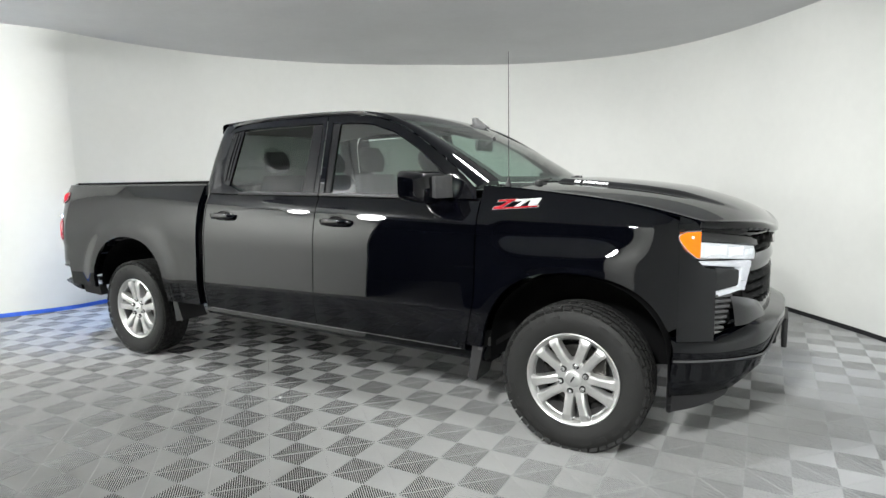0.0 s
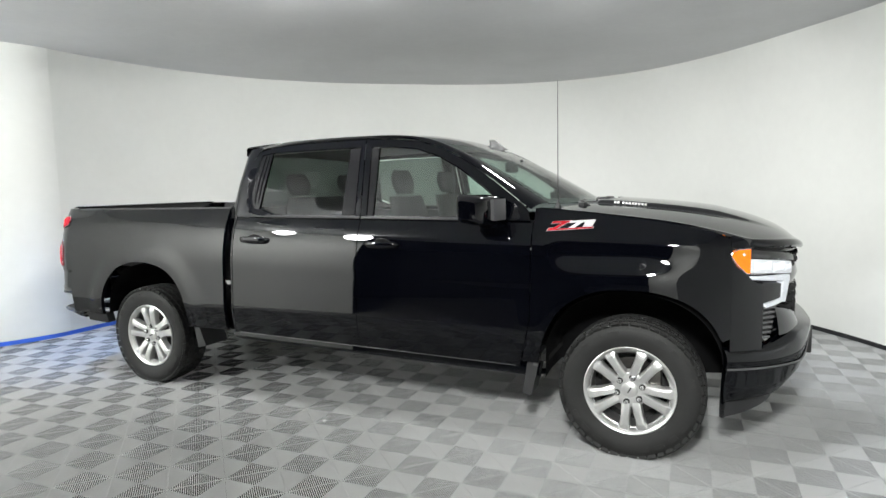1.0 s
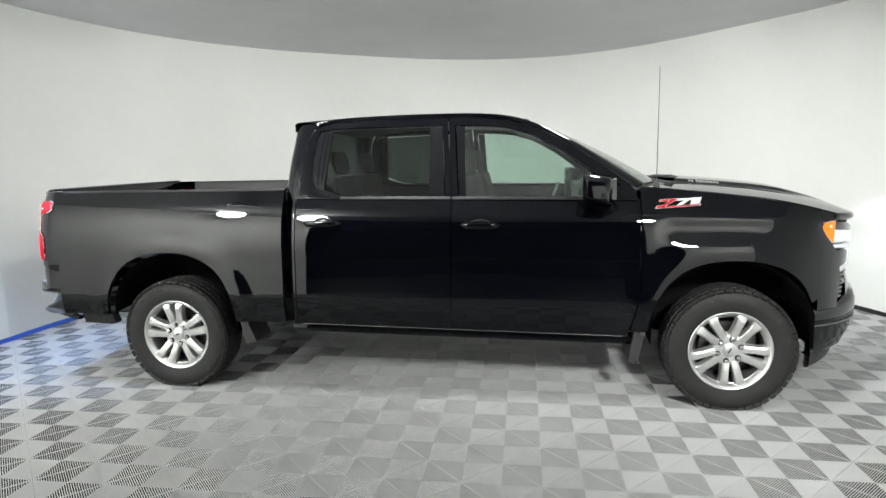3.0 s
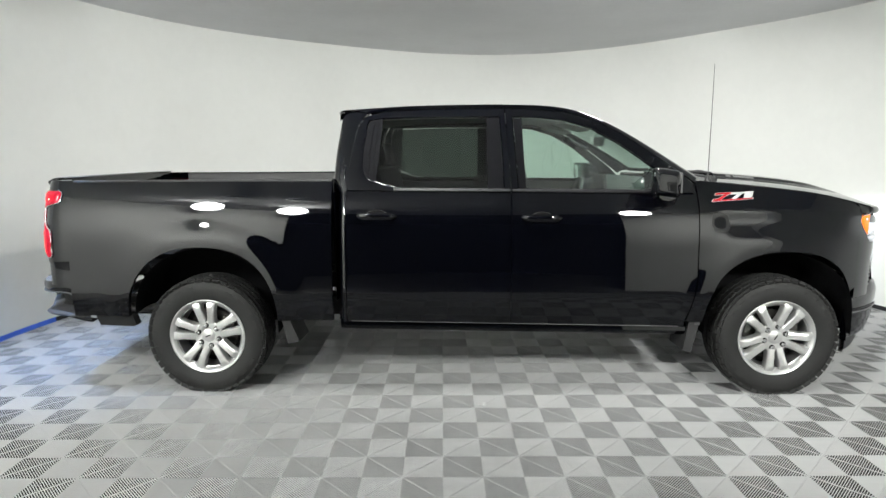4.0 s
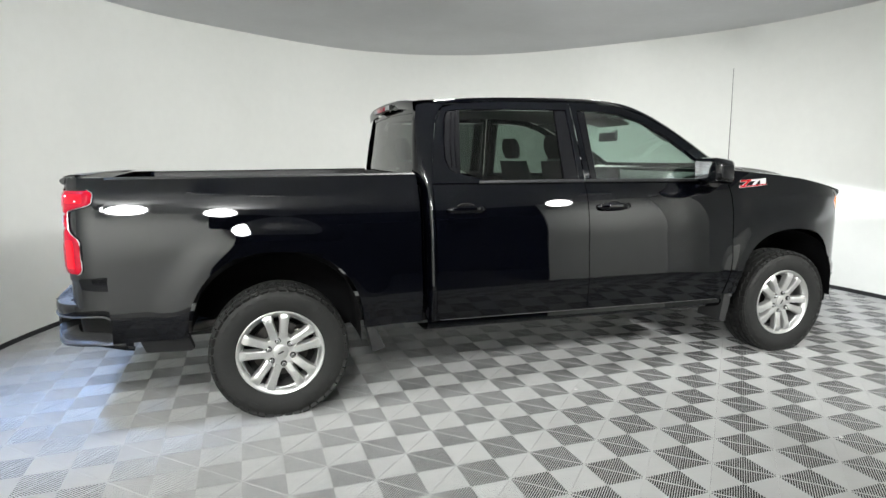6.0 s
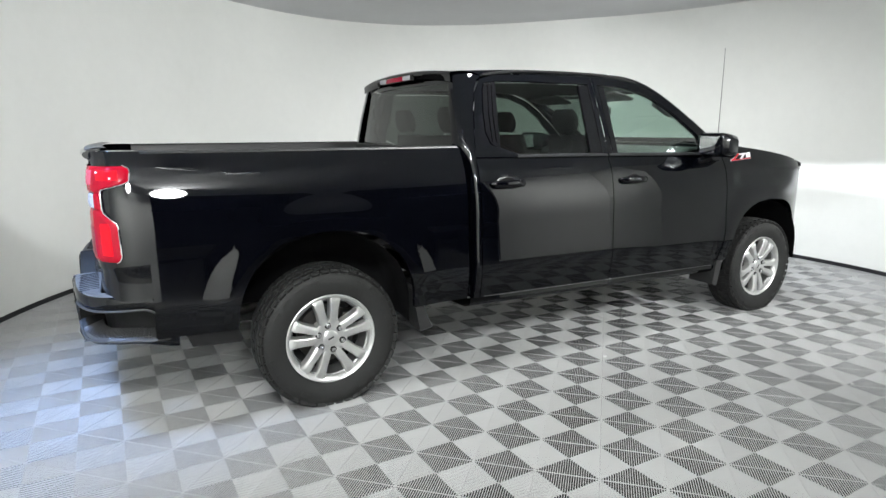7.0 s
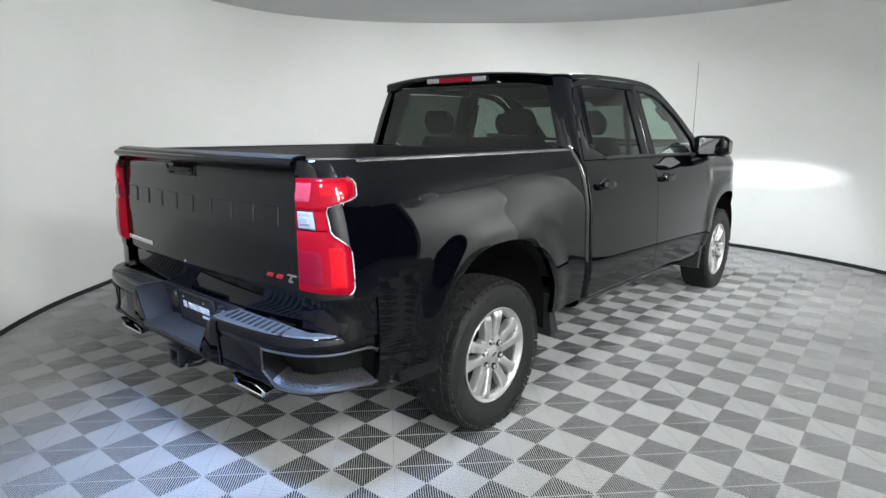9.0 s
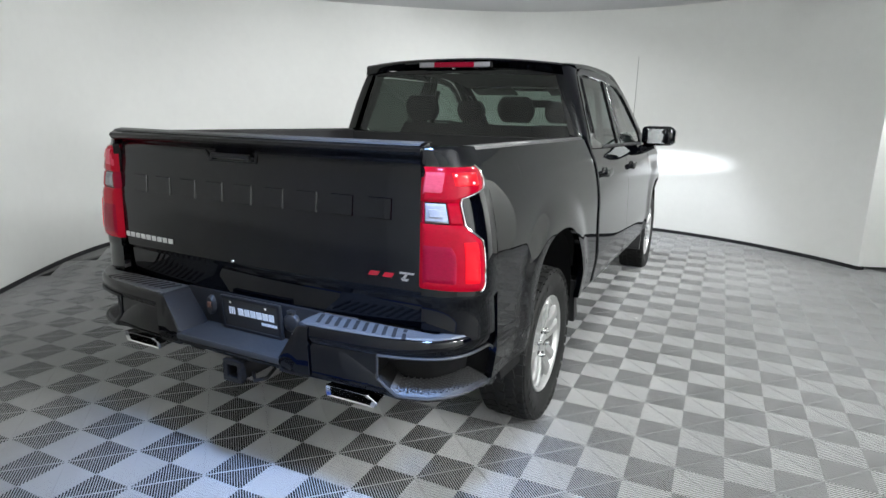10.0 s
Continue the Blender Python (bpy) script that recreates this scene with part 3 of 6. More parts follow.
def edge_at(t, pts):
    k = min(len(pts) - 2, int(t))
    f = t - k
    p0, p1, p2, p3 = pts[max(k - 1, 0)], pts[k], pts[k + 1], pts[min(k + 2, len(pts) - 1)]
    return [0.5 * (2 * b + (c - a) * f + (2 * a - 5 * b + 4 * c - d) * f * f + (3 * b - a - 3 * c + d) * f**3) for a, b, c, d in zip(p0, p1, p2, p3)]


for s in (-1, 1):
    bm = bmesh.new()
    rows = []
    n = 60
    for k in range(n + 1):
        t = 10 * k / n
        x, z, y = edge_at(t, ROOF_EDGE)
        dx, dz = edge_at(t, DOOR_EDGE)
        dw = glass_width(dz) + 0.010
        row = []
        for j in range(8):
            f = j / 7
            px, py, pz = lerp(dx, x, f), lerp(dw, y, f), lerp(dz, z, f)
            bulge = 0.014 * math.sin(math.pi * f)
            row.append(Vector((px, s * (py + bulge), pz + bulge)))
        row.insert(0, Vector((dx, s * (dw - 0.03), dz - 0.004)))
        rows.append(row)
    add_grid(bm, rows)
    part("roof_rail", bm, M_PAINT, truck)

bm = bmesh.new()
rows = []
for k in range(37):
    t = 6.0 * k / 36
    x, z, y = edge_at(t, ROOF_EDGE)
    rows.append([Vector((x + (0.10 * (1 - (j / 12) ** 2) * max(0, (t - 4.2) / 1.8) ** 2 if t > 4.2 else 0), sg * y * j / 12, z + 0.038 * (1 - (j / 12) ** 2.5) - (0.05 * (1 - (j / 12) ** 2) * max(0, (t - 4.2) / 1.8) ** 2 if t > 4.2 else 0)))
                 for sg, j in [(-1, q) for q in range(12, 0, -1)] + [(1, q) for q in range(13)]])
add_grid(bm, rows)
part("roof", bm, M_PAINT, truck)
HEADER = rows[-1]
# rear roof lip
bm = bmesh.new()
rows = []
for j in range(-12, 13):
    f = abs(j) / 12
    y = 0.714 * j / 12
    zt = 1.857 + 0.038 * (1 - f**2.5)
    xb = -1.035 + 0.04 * f**3
    rows.append([Vector((-0.984, y, zt)), Vector((xb + 0.015, y, zt - 0.001)), Vector((xb, y, zt - 0.012)), Vector((xb + 0.004, y, zt - 0.03)), Vector((-0.99, y * 1.01, zt - 0.052 - 0.01 * f))])
add_grid(bm, rows)
part("roof_lip", bm, M_PAINT, truck)
# windshield and its black border
bm = bmesh.new()
rows = []
for k in range(15):
    f = k / 14
    row = []
    for j in range(-12, 13):
        g = j / 12
        top = HEADER[12 + j]
        base = Vector((1.372 + 0.16 * (1 - g * g), 0.755 * g, 1.420 - 0.005 * (1 - g * g)))
        p = top.lerp(base, f)
        p.z += 0.02 * math.sin(math.pi * f)
        row.append(p)
    rows.append(row)
WS = rows
add_grid(bm, rows)
g = part("windshield", bm, M_WINDSHIELD, truck, "clear greenish windshield")
bm = bmesh.new()
UP = Vector((0.004, 0, 0.004))
for a in range(24):
    for (r0, r1) in ((0, 1), (13, 14)):
        bm.faces.new([bm.verts.new(p - UP) for p in (WS[r0][a], WS[r0][a + 1], WS[r1][a + 1], WS[r1][a])])
for r in range(1, 13):
    for c in (0, 23):
        bm.faces.new([bm.verts.new(p - UP) for p in (WS[r][c], WS[r][c + 1], WS[r + 1][c + 1], WS[r + 1][c])])
part("windshield_border", bm, M_DARK, truck, "black printed windshield border")

# cab back wall with the rear window
RW_OUT = [(-0.80, 1.33), (-0.885, 1.40), (-0.82, 1.60), (-0.722, 1.812), (0.0, 1.830), (0.722, 1.812), (0.82, 1.60), (0.885, 1.40), (0.80, 1.33), (0.0, 1.33)]
RW_IN = [(-0.805, 1.395), (-0.832, 1.42), (-0.778, 1.60), (-0.694, 1.788), (0.0, 1.802), (0.694, 1.788), (0.778, 1.60), (0.832, 1.42), (0.805, 1.395), (0.0, 1.395)]


def back_x(z, y=0.0):
    return table(z, [(0.5, -0.975), (1.3, -1.0), (1.40, -1.045), (1.80, -0.992), (1.86, -0.985)]) + 0.05 * abs(y / 0.86) ** 3


bm = bmesh.new()
a, b = loop_points(RW_OUT, 4), loop_points(RW_IN, 4)
va = [bm.verts.new((back_x(z, y), y, z)) for y, z in a]
vb = [bm.verts.new((back_x(z, y), y, z)) for y, z in b]
vc = [bm.verts.new((back_x(z, y) + 0.03, y, z)) for y, z in b]
for la, lb in ((va, vb), (vb, vc)):
    for i in range(len(la)):
        j = (i + 1) % len(la)
        bm.faces.new((la[i], la[j], lb[j], lb[i]))
add_grid(bm, [[Vector((back_x(z), y, z)) for y in (-0.93, -0.5, 0.0, 0.5, 0.93)] for z in (0.5, 0.9, 1.33)])
part("cab_back", bm, M_PAINT, truck)
bm = bmesh.new()
rows = []
for k in range(9):
    z = lerp(1.393, 1.80, k / 8)
    hw = table(z, [(1.395, 0.81), (1.42, 0.83), (1.60, 0.778), (1.79, 0.694)])
    rows.append([Vector((back_x(z, hw * j / 10) + 0.006, hw * j / 10, z)) for j in range(-10, 11)])
add_grid(bm, rows)
g = part("rear_window", bm, M_WIN_REAR, truck, "dark tinted rear window")
# high brake lamp
lampbar = bmesh.new()
add_box(lampbar, (-1.026, 0, 1.852), (0.03, 0.53, 0.036), 0.008)
hb = part("high_brake_lamp", lampbar, M_DARK, truck, "brake lamp in the roof lip")
for yc, wd, mat, lab in ((0.0, 0.29, M_REDDARK, "dark red lens"), (-0.20, 0.11, M_REVERSE, "greyish clear cargo lamp lens"), (0.20, 0.11, M_REVERSE, "greyish clear cargo lamp lens")):
    bm = bmesh.new()
    add_box(bm, (-1.040, yc, 1.852), (0.016, wd, 0.032), 0.006)
    part("lamp_lens", bm, mat, hb, lab)
# roof fin
bm = bmesh.new()
rows = []
for k in range(7):
    f = k / 6
    L = lerp(0.17, 0.05, f**0.8)
    xc = lerp(0.72, 0.665, f)
    hw = lerp(0.035, 0.005, f**0.7)
    rows.append([Vector((xc - 0.09 + 0.5 * L * math.cos(a), 0.50 + hw * math.sin(a), 1.830 + 0.088 * f)) for a in [2 * math.pi * j / 14 for j in range(14)]])
vs = add_grid(bm, rows, closed=True)
bm.faces.new(vs[-1])
part("roof_fin", bm, M_PLASTIC, truck, "black shark fin aerial")

# ---- hood ----
def nose_x(y, inset=0.0, width=0.955):
    return NOSE_X0 + (NOSE_L - inset) * max(0.0, 1 - (abs(y) / width) ** NOSE_P) ** (1 / NOSE_P)


def hood_rear(y):
    return 1.345 + 0.36 * (1 - (y / 0.872) ** 2)


def hood_z(x, y):
    f = min(1, abs(y) / 0.86)
    edge = smooth_table(x, [(1.30, 1.402), (1.6, 1.376), (1.9, 1.343), (2.1, 1.315), (2.3, 1.272), (2.5, 1.218), (2.65, 1.178), (2.78, 1.148)])
    mid = smooth_table(x, [(1.30, 1.425), (1.6, 1.418), (1.9, 1.398), (2.2, 1.367), (2.45, 1.322), (2.60, 1.278), (2.69, 1.228), (2.74, 1.180), (2.78, 1.142)])
    crown = lerp(mid, edge, f**2)
    t = min(1, max(0, (0.47 - abs(y)) / 0.07))
    dome = 0.022 * t * t * (3 - 2 * t) * min(1, max(0, (2.60 - x) / 0.3))
    return crown + dome


bm = bmesh.new()
rows = []
ny = 44
for k in range(41):
    row = []
    for j in range(-ny, ny + 1):
        y = 0.872 * j / ny
        xf = min(nose_x(y, 0.024, 0.985), 2.748)
        xb = hood_rear(y)
        x = lerp(xb, xf, (k / 40))
        row.append(Vector((x, y, hood_z(x, y) + 0.002)))
    rows.append(row)
edge = rows[-1]
for k in range(1, 6):
    a = math.pi / 2 * k / 5
    rows.append([Vector((p.x + 0.030 * math.sin(a), p.y, p.z - 0.034 * (1 - math.cos(a)))) for p in edge])
add_grid(bm, rows)
thicken(bm, lambda co: Vector((-0.012 if co.x > 2 else 0, 0, -0.012)))
hood = part("hood", bm, M_PAINT, truck)
# cowl under the windshield with wipers
bm = bmesh.new()
rows = []
for j in range(-16, 17):
    y = 0.85 * j / 16
    xa, xb = 1.30 + 0.15 * (1 - (y / 0.85) ** 2), hood_rear(y) + 0.02
    rows.append([Vector((lerp(xa, xb, f), y, z - 0.012 * (y / 0.85) ** 2)) for f, z in ((0.0, 1.400), (0.3, 1.406), (0.6, 1.402), (0.9, 1.388), (1.0, 1.355))])
add_grid(bm, rows)
part("cowl", bm, M_PLASTIC, truck, "black plastic cowl")
for pts in (((1.690, -0.235, 1.428), (1.640, -0.14, 1.436), (1.560, -0.02, 1.432), (1.520, 0.10, 1.428), (1.46, 0.50, 1.428)),
            ((1.585, -0.585, 1.398), (1.545, -0.61, 1.410), (1.50, -0.50, 1.420), (1.485, -0.10, 1.430))):
    bm = bmesh.new()
    add_tube(bm, pts, [0.008, 0.010, 0.010, 0.007, 0.005], 6) if len(pts) == 5 else add_tube(bm, pts, [0.008, 0.011, 0.008, 0.005], 6)
    add_box(bm, pts[1], (0.05, 0.03, 0.022), 0.006, pose(0, 0, 0, 0, 0, -40).to_3x3().to_4x4())
    part("wiper", bm, M_PLASTIC, truck, "black windshield wiper")
# hood side lettering as plain bars on the raised middle's flank
bm = bmesh.new()
for k in range(10):
    x = 1.715 + 0.019 * k + (0.012 if k > 1 else 0)
    add_box(bm, (x, -0.437, hood_z(x, -0.437) + 0.004), (0.014, 0.030, 0.003), 0.0, pose(0, 0, 0, 26, 4, 0).to_3x3().to_4x4())
part("hood_lettering", bm, M_BARREL, hood, "small silver bars on the hood side")
# mast aerial on the fender
bm = bmesh.new()
add_lathe(bm, [(0.0, 0.0), (0.022, 0.0), (0.02, 0.012), (0.010, 0.03), (0.006, 0.05), (0.0, 0.05)], (1.432, -0.79, 1.393), "Z", 16)
add_tube(bm, [(1.432, -0.79, 1.44), (1.431, -0.79, 1.8), (1.429, -0.789, 2.135)], [0.0028, 0.0022, 0.0016], 6)
part("mast_aerial", bm, M_PLASTIC, truck, "thin upright mast aerial")

# ---- front end ----
def nose_strip(z_x_inset, ys, width=0.955):
    """Rows of points on the nose: for each y, heights with their own inset."""
    return [[Vector((nose_x(y, ins, width), y, z)) for z, ins in z_x_inset] for y in ys]


def ys_between(a, b, n):
    return [lerp(a, b, k / n) for k in range(n + 1)]


LW = 0.985           # half width of the lamps' plan curve
grille = tagged(new("grille"))
grille.parent = truck
bm = bmesh.new()
add_grid(bm, nose_strip([(1.17, 0.06), (1.12, 0.075), (0.9, 0.085), (0.70, 0.09)], ys_between(-0.74, 0.74, 40)))
part("grille_back", bm, M_DARK, grille, "black recess behind the grille")
# upper and lower mesh of slanted black studs
for z, z_h, n in ((1.122, 0.030, 15), (1.082, 0.036, 15), (0.925, 0.040, 15), (0.877, 0.040, 15), (0.829, 0.040, 15), (0.785, 0.032, 14)):
    bm = bmesh.new()
    odd = round(z * 1000) % 2
    for k in range(n):
        y = lerp(-0.57, 0.57, (k + (0.5 if odd else 0.0)) / n)
        x = nose_x(y, 0.022, LW)
        add_prism(bm, [(x - 0.05, y - 0.040, z - 0.5 * z_h), (x - 0.05, y + 0.020, z - 0.5 * z_h), (x - 0.05, y + 0.040, z + 0.5 * z_h), (x - 0.05, y - 0.020, z + 0.5 * z_h)],
                  [(x, y - 0.026, z - 0.34 * z_h), (x, y + 0.004, z - 0.34 * z_h), (x - 0.006, y + 0.022, z + 0.30 * z_h), (x - 0.006, y - 0.008, z + 0.30 * z_h)])
    part("grille_mesh", bm, M_STUD, grille, "row of glossy black mesh studs", smooth=False)
for z0, z1 in ((0.955, 1.045), (0.70, 0.775)):
    bm = bmesh.new()
    add_grid(bm, nose_strip([(z1 + 0.004, 0.06), (z1, 0.03), (lerp(z0, z1, 0.5), 0.018), (z0, 0.032), (z0 - 0.004, 0.06)], ys_between(-0.70, 0.70, 44)))
    part("grille_bar", bm, M_PAINT, grille, "gloss black cross bar")
bm = bmesh.new()
add_grid(bm, nose_strip([(1.175, 0.055), (1.172, 0.03), (1.150, 0.022), (1.137, 0.03), (1.135, 0.06)], ys_between(-0.86, 0.86, 60)))
part("grille_bar", bm, M_PAINT, grille, "gloss black bar under the hood's edge")
# centre emblem as a plain chrome-edged cross bar
bm = bmesh.new()
xe = nose_x(0, 0.0) - 0.022
add_box(bm, (xe, 0, 1.095), (0.02, 0.24, 0.036), 0.006)
add_box(bm, (xe + 0.001, 0, 1.095), (0.02, 0.09, 0.085), 0.008)
part("emblem", bm, M_CHROME, grille, "plain chrome-edged emblem")

for s in (-1, 1):
    lamp = tagged(new("headlamp"))
    lamp.parent = truck
    # housing
    bm = bmesh.new()
    add_grid(bm, nose_strip([(1.21, 0.10), (1.195, 0.035), (1.10, 0.04), (1.02, 0.05), (0.90, 0.06), (0.72, 0.07), (0.70, 0.12)], [s * y for y in ys_between(0.60, 0.905, 26)], LW))
    part("lamp_housing", bm, M_DARK, lamp, "dark lamp housing")
    # gloss brow between the hood's edge and the lens
    bm = bmesh.new()
    rows = []
    for y in ys_between(0.555, 0.862, 24):
        t = (y - 0.555) / 0.307
        zb, zt = lerp(1.084, 1.124, t), lerp(1.135, 1.178, t)
        rows.append([Vector((nose_x(y, ins, LW), s * y, lerp(zb, zt, f))) for f, ins in ((0, 0.022), (0.2, 0.008), (0.7, 0.012), (1, 0.03))])
    add_grid(bm, rows)
    part("lamp_brow", bm, M_STUD, lamp, "gloss black brow over the lens")
    # lit main lens
    bm = bmesh.new()
    rows = []
    for y in ys_between(0.568, 0.859, 28):
        t = (y - 0.568) / 0.291
        zb, zt = lerp(1.022, 1.051, t), lerp(1.086, 1.126, t)
        rows.append([Vector((nose_x(y, 0.012 + 0.02 * abs(f - 0.4) ** 2, LW), s * y, lerp(zb, zt, f))) for f in (0, 0.2, 0.4, 0.6, 0.8, 1)])
    add_grid(bm, rows)
    thicken(bm, lambda co: Vector((-0.03, 0, 0)))
    part("head_lens", bm, M_CLEAR, lamp, "clear headlamp lens")
    # faceted projector blocks behind one another
    for k, (ya, yb, grow) in enumerate(((0.585, 0.655, 0.55), (0.662, 0.752, 0.75), (0.760, 0.845, 0.80))):
        bm = bmesh.new()
        zc = lerp(1.054, 1.089, (0.5 * (ya + yb) - 0.568) / 0.291)
        hh = 0.032 * grow
        lo = [(nose_x(y, 0.013, LW), s * y, zc + q) for y, q in ((ya, -hh), (yb, -hh), (yb, hh), (ya, hh))]
        m_ = 0.5 * (ya + yb)
        hi = [(nose_x(y, 0.006, LW), s * y, zc + q) for y, q in ((lerp(ya, m_, 0.5), -0.6 * hh), (lerp(yb, m_, 0.35), -0.5 * hh), (lerp(yb, m_, 0.2), 0.7 * hh), (lerp(ya, m_, 0.25), 0.5 * hh))]
        add_prism(bm, lo, hi)
        part("projector", bm, M_HEAD, lamp, "lit projector", smooth=False)
    # amber corner: rounded outer end, pointed below, with a bright edge
    bm = bmesh.new()
    rows, outline = [], []
    for k in range(15):
        z = lerp(1.050, 1.178, k / 14)
        y = 0.862 + smooth_table(z, [(1.050, 0.010), (1.062, 0.017), (1.085, 0.030), (1.115, 0.042), (1.148, 0.050), (1.166, 0.046), (1.178, 0.034)])
        rows.append([Vector((nose_x(lerp(0.862, y, f), 0.006 - 0.006 * math.sin(math.pi * f), LW), s * lerp(0.862, y, f), z)) for f in (0, 0.2, 0.4, 0.6, 0.8, 1)])
        outline.append((nose_x(y + 0.004, 0.003, LW), s * (y + 0.004), z))
    add_grid(bm, rows)
    thicken(bm, lambda co: Vector((-0.03, 0, 0)))
    amber = part("amber_lens", bm, M_AMBER, lamp, "lit amber corner lens")
    bm = bmesh.new()
    y = 0.864
    outline = [(nose_x(0.80, 0.003, LW), s * 0.80, 1.044), (nose_x(y, 0.003, LW), s * y, 1.046)] + outline + [(nose_x(y, 0.003, LW), s * y, 1.182)]
    add_tube(bm, outline, 0.0035, 6)
    part("lamp_edge", bm, M_CHROME, lamp, "bright chrome line along the lamp's edge")
    bm = bmesh.new()
    bmesh.ops.create_icosphere(bm, subdivisions=2, radius=0.008, matrix=Matrix.Translation((nose_x(0.884, 0.0, LW) - 0.003, s * 0.884, 1.15)))
    part("bulb", bm, M_HEAD, amber, "small lit bulb")
    # running light: under the lens, down its inner end, then back outwards
    bm = bmesh.new()
    rows = []
    for y in ys_between(0.612, 0.872, 26):
        t = (y - 0.612) / 0.26
        zc, hh = lerp(1.000, 1.026, t), lerp(0.021, 0.009, t)
        rows.append([Vector((nose_x(y, ins, LW), s * y, zc + d * hh)) for d, ins in ((-1.0, 0.016), (-0.75, 0.004), (0.75, 0.004), (1.0, 0.016))])
    add_grid(bm, rows)
    rows = []
    for k in range(17):
        t = k / 16
        z = lerp(0.992, 0.872, t)
        ya, yb = lerp(0.612, 0.650, t), lerp(0.684, 0.700, t)
        rows.append([Vector((nose_x(y, ins, LW), s * y, z + (0.014 * (y - ya) / (yb - ya) if t > 0.6 else 0))) for y, ins in ((ya, 0.018), (ya + 0.006, 0.003), (yb - 0.006, 0.003), (yb, 0.018))])
    add_grid(bm, rows)
    rows = []
    for y in ys_between(0.668, 0.795, 12):
        zc = 0.892 - 0.19 * (y - 0.668)
        rows.append([Vector((nose_x(y, ins, LW), s * y, zc + d)) for d, ins in ((-0.013, 0.018), (-0.010, 0.004), (0.010, 0.004), (0.013, 0.018))])
    add_grid(bm, rows)
    thicken(bm, lambda co: Vector((-0.02, 0, 0)))
    part("running_light", bm, M_DRL, lamp, "white daytime running light strip")
    # gloss piece between the arms of the running light
    bm = bmesh.new()
    rows = []
    for y in ys_between(0.690, 0.808, 14):
        t = (y - 0.69) / 0.118
        zt, zb = lerp(0.984, 1.006, t), lerp(0.895, 0.872, t)
        rows.append([Vector((nose_x(y, ins, LW), s * y, lerp(zt, zb, f))) for f, ins in ((0, 0.03), (0.06, 0.010), (0.45, lerp(0.010, 0.0, t)), (0.9, 0.010), (1, 0.04))])
    add_grid(bm, rows)
    part("lamp_blade", bm, M_PAINT, lamp, "gloss black blade below the lamp")
    # ribbed vent beside the bumper
    for k in range(7):
        z = 0.868 - 0.0265 * k
        bm = bmesh.new()
        add_grid(bm, nose_strip([(z, 0.035), (z - 0.003, 0.004), (z - 0.016, 0.006), (z - 0.021, 0.04)], [s * y for y in ys_between(0.728 + 0.006 * k, 0.806 + 0.002 * k, 8)], LW))
        part("vent_slat", bm, M_CAP, lamp, "grey vent slat")
    bm = bmesh.new()
    rows = []
    for y in ys_between(0.44, 0.722, 14):
        t = (y - 0.44) / 0.282
        zt = lerp(0.775, 0.862, t**0.7)
        rows.append([Vector((nose_x(y, ins, LW), s * y, lerp(zt, 0.70, f))) for f, ins in ((0, 0.05), (0.06, 0.022), (0.35, 0.006), (0.7, -0.006), (1, -0.012))])
    add_grid(bm, rows)
    part("bumper_lobe", bm, M_PAINT, lamp, "gloss black lobe beside the vent")
    # fender tip over the amber lens
    bm = bmesh.new()
    rows = []
    for k in range(13):
        x = lerp(2.366, 2.475, k / 12)
        yo = 0.985 * max(0, 1 - ((x - NOSE_X0) / NOSE_L) ** NOSE_P) ** (1 / NOSE_P)
        zi = hood_z(x, 0.872) - 0.002
        zo = lerp(1.20, 1.187, k / 12)
        rows.append([Vector((x, s * lerp(0.866, yo, f), lerp(zi, zo + 0.004, f**1.6))) for f in (0, 0.25, 0.5, 0.75, 0.95)] + [Vector((x, s * (yo + 0.001), zo - 0.006)), Vector((x, s * (yo - 0.02), zo - 0.012))])
    add_grid(bm, rows)
    part("fender_tip", bm, M_PAINT, truck)

bumper = tagged(new("front_bumper"))
bumper.parent = truck
yy = [math.sin(a) * 0.923 for a in ys_between(-math.pi / 2 * 0.98, math.pi / 2 * 0.98, 70)]


def bump_line(y):
    """Height of the seam across the bumper: low at the sides, higher in the middle."""
    return 0.650 - 0.113 * ease((abs(y) - 0.34) / 0.24)


def bump_x(y, ins):
    fade = 1 - min(1, max(0, (abs(y) - 0.62) / 0.28))
    return max(nose_x(y, ins - 0.03 * fade, 0.985) + 0.02 * fade + 0.004, 2.350)


bm = bmesh.new()
rows = []
for y in yy:
    side = max(0, (abs(y) - 0.60) / 0.38)
    zl = bump_line(y)
    zt = smooth_table(abs(y), [(0.0, 0.72), (0.58, 0.715), (0.72, 0.668), (0.80, 0.648), (0.95, 0.642)])
    rows.append([Vector((bump_x(y, i), y, z)) for i, z in ((0.06, zt), (0.012, zt - 0.02 + 0.01 * side), (-0.006, lerp(zt, zl, 0.35)), (-0.008, lerp(zt, zl, 0.65)), (-0.002, zl + 0.02), (0.006, zl + 0.008), (0.02, zl + 0.006))])
add_grid(bm, rows)
thicken(bm, lambda co: Vector((-0.015, -0.05 * math.copysign(min(1, abs(co.y) * 2), co.y), 0)))
part("bumper_skin", bm, M_PAINT, bumper, "gloss black upper bumper")
bm = bmesh.new()
rows = []
for y in yy:
    zl = bump_line(y)
    c = max(0, 1 - (y / 0.72) ** 4)
    zb = 0.355 + 0.11 * c
    rows.append([Vector((bump_x(y, i), y, z)) for i, z in ((0.012, zl - 0.002), (-0.004, zl - 0.006), (0.004, zl - 0.016), (0.016, lerp(zl, zb, 0.5)), (0.045, zb + 0.025), (0.09, zb), (0.16, zb - 0.01))])
add_grid(bm, rows)
thicken(bm, lambda co: Vector((-0.015, -0.05 * math.copysign(min(1, abs(co.y) * 2), co.y), 0)))
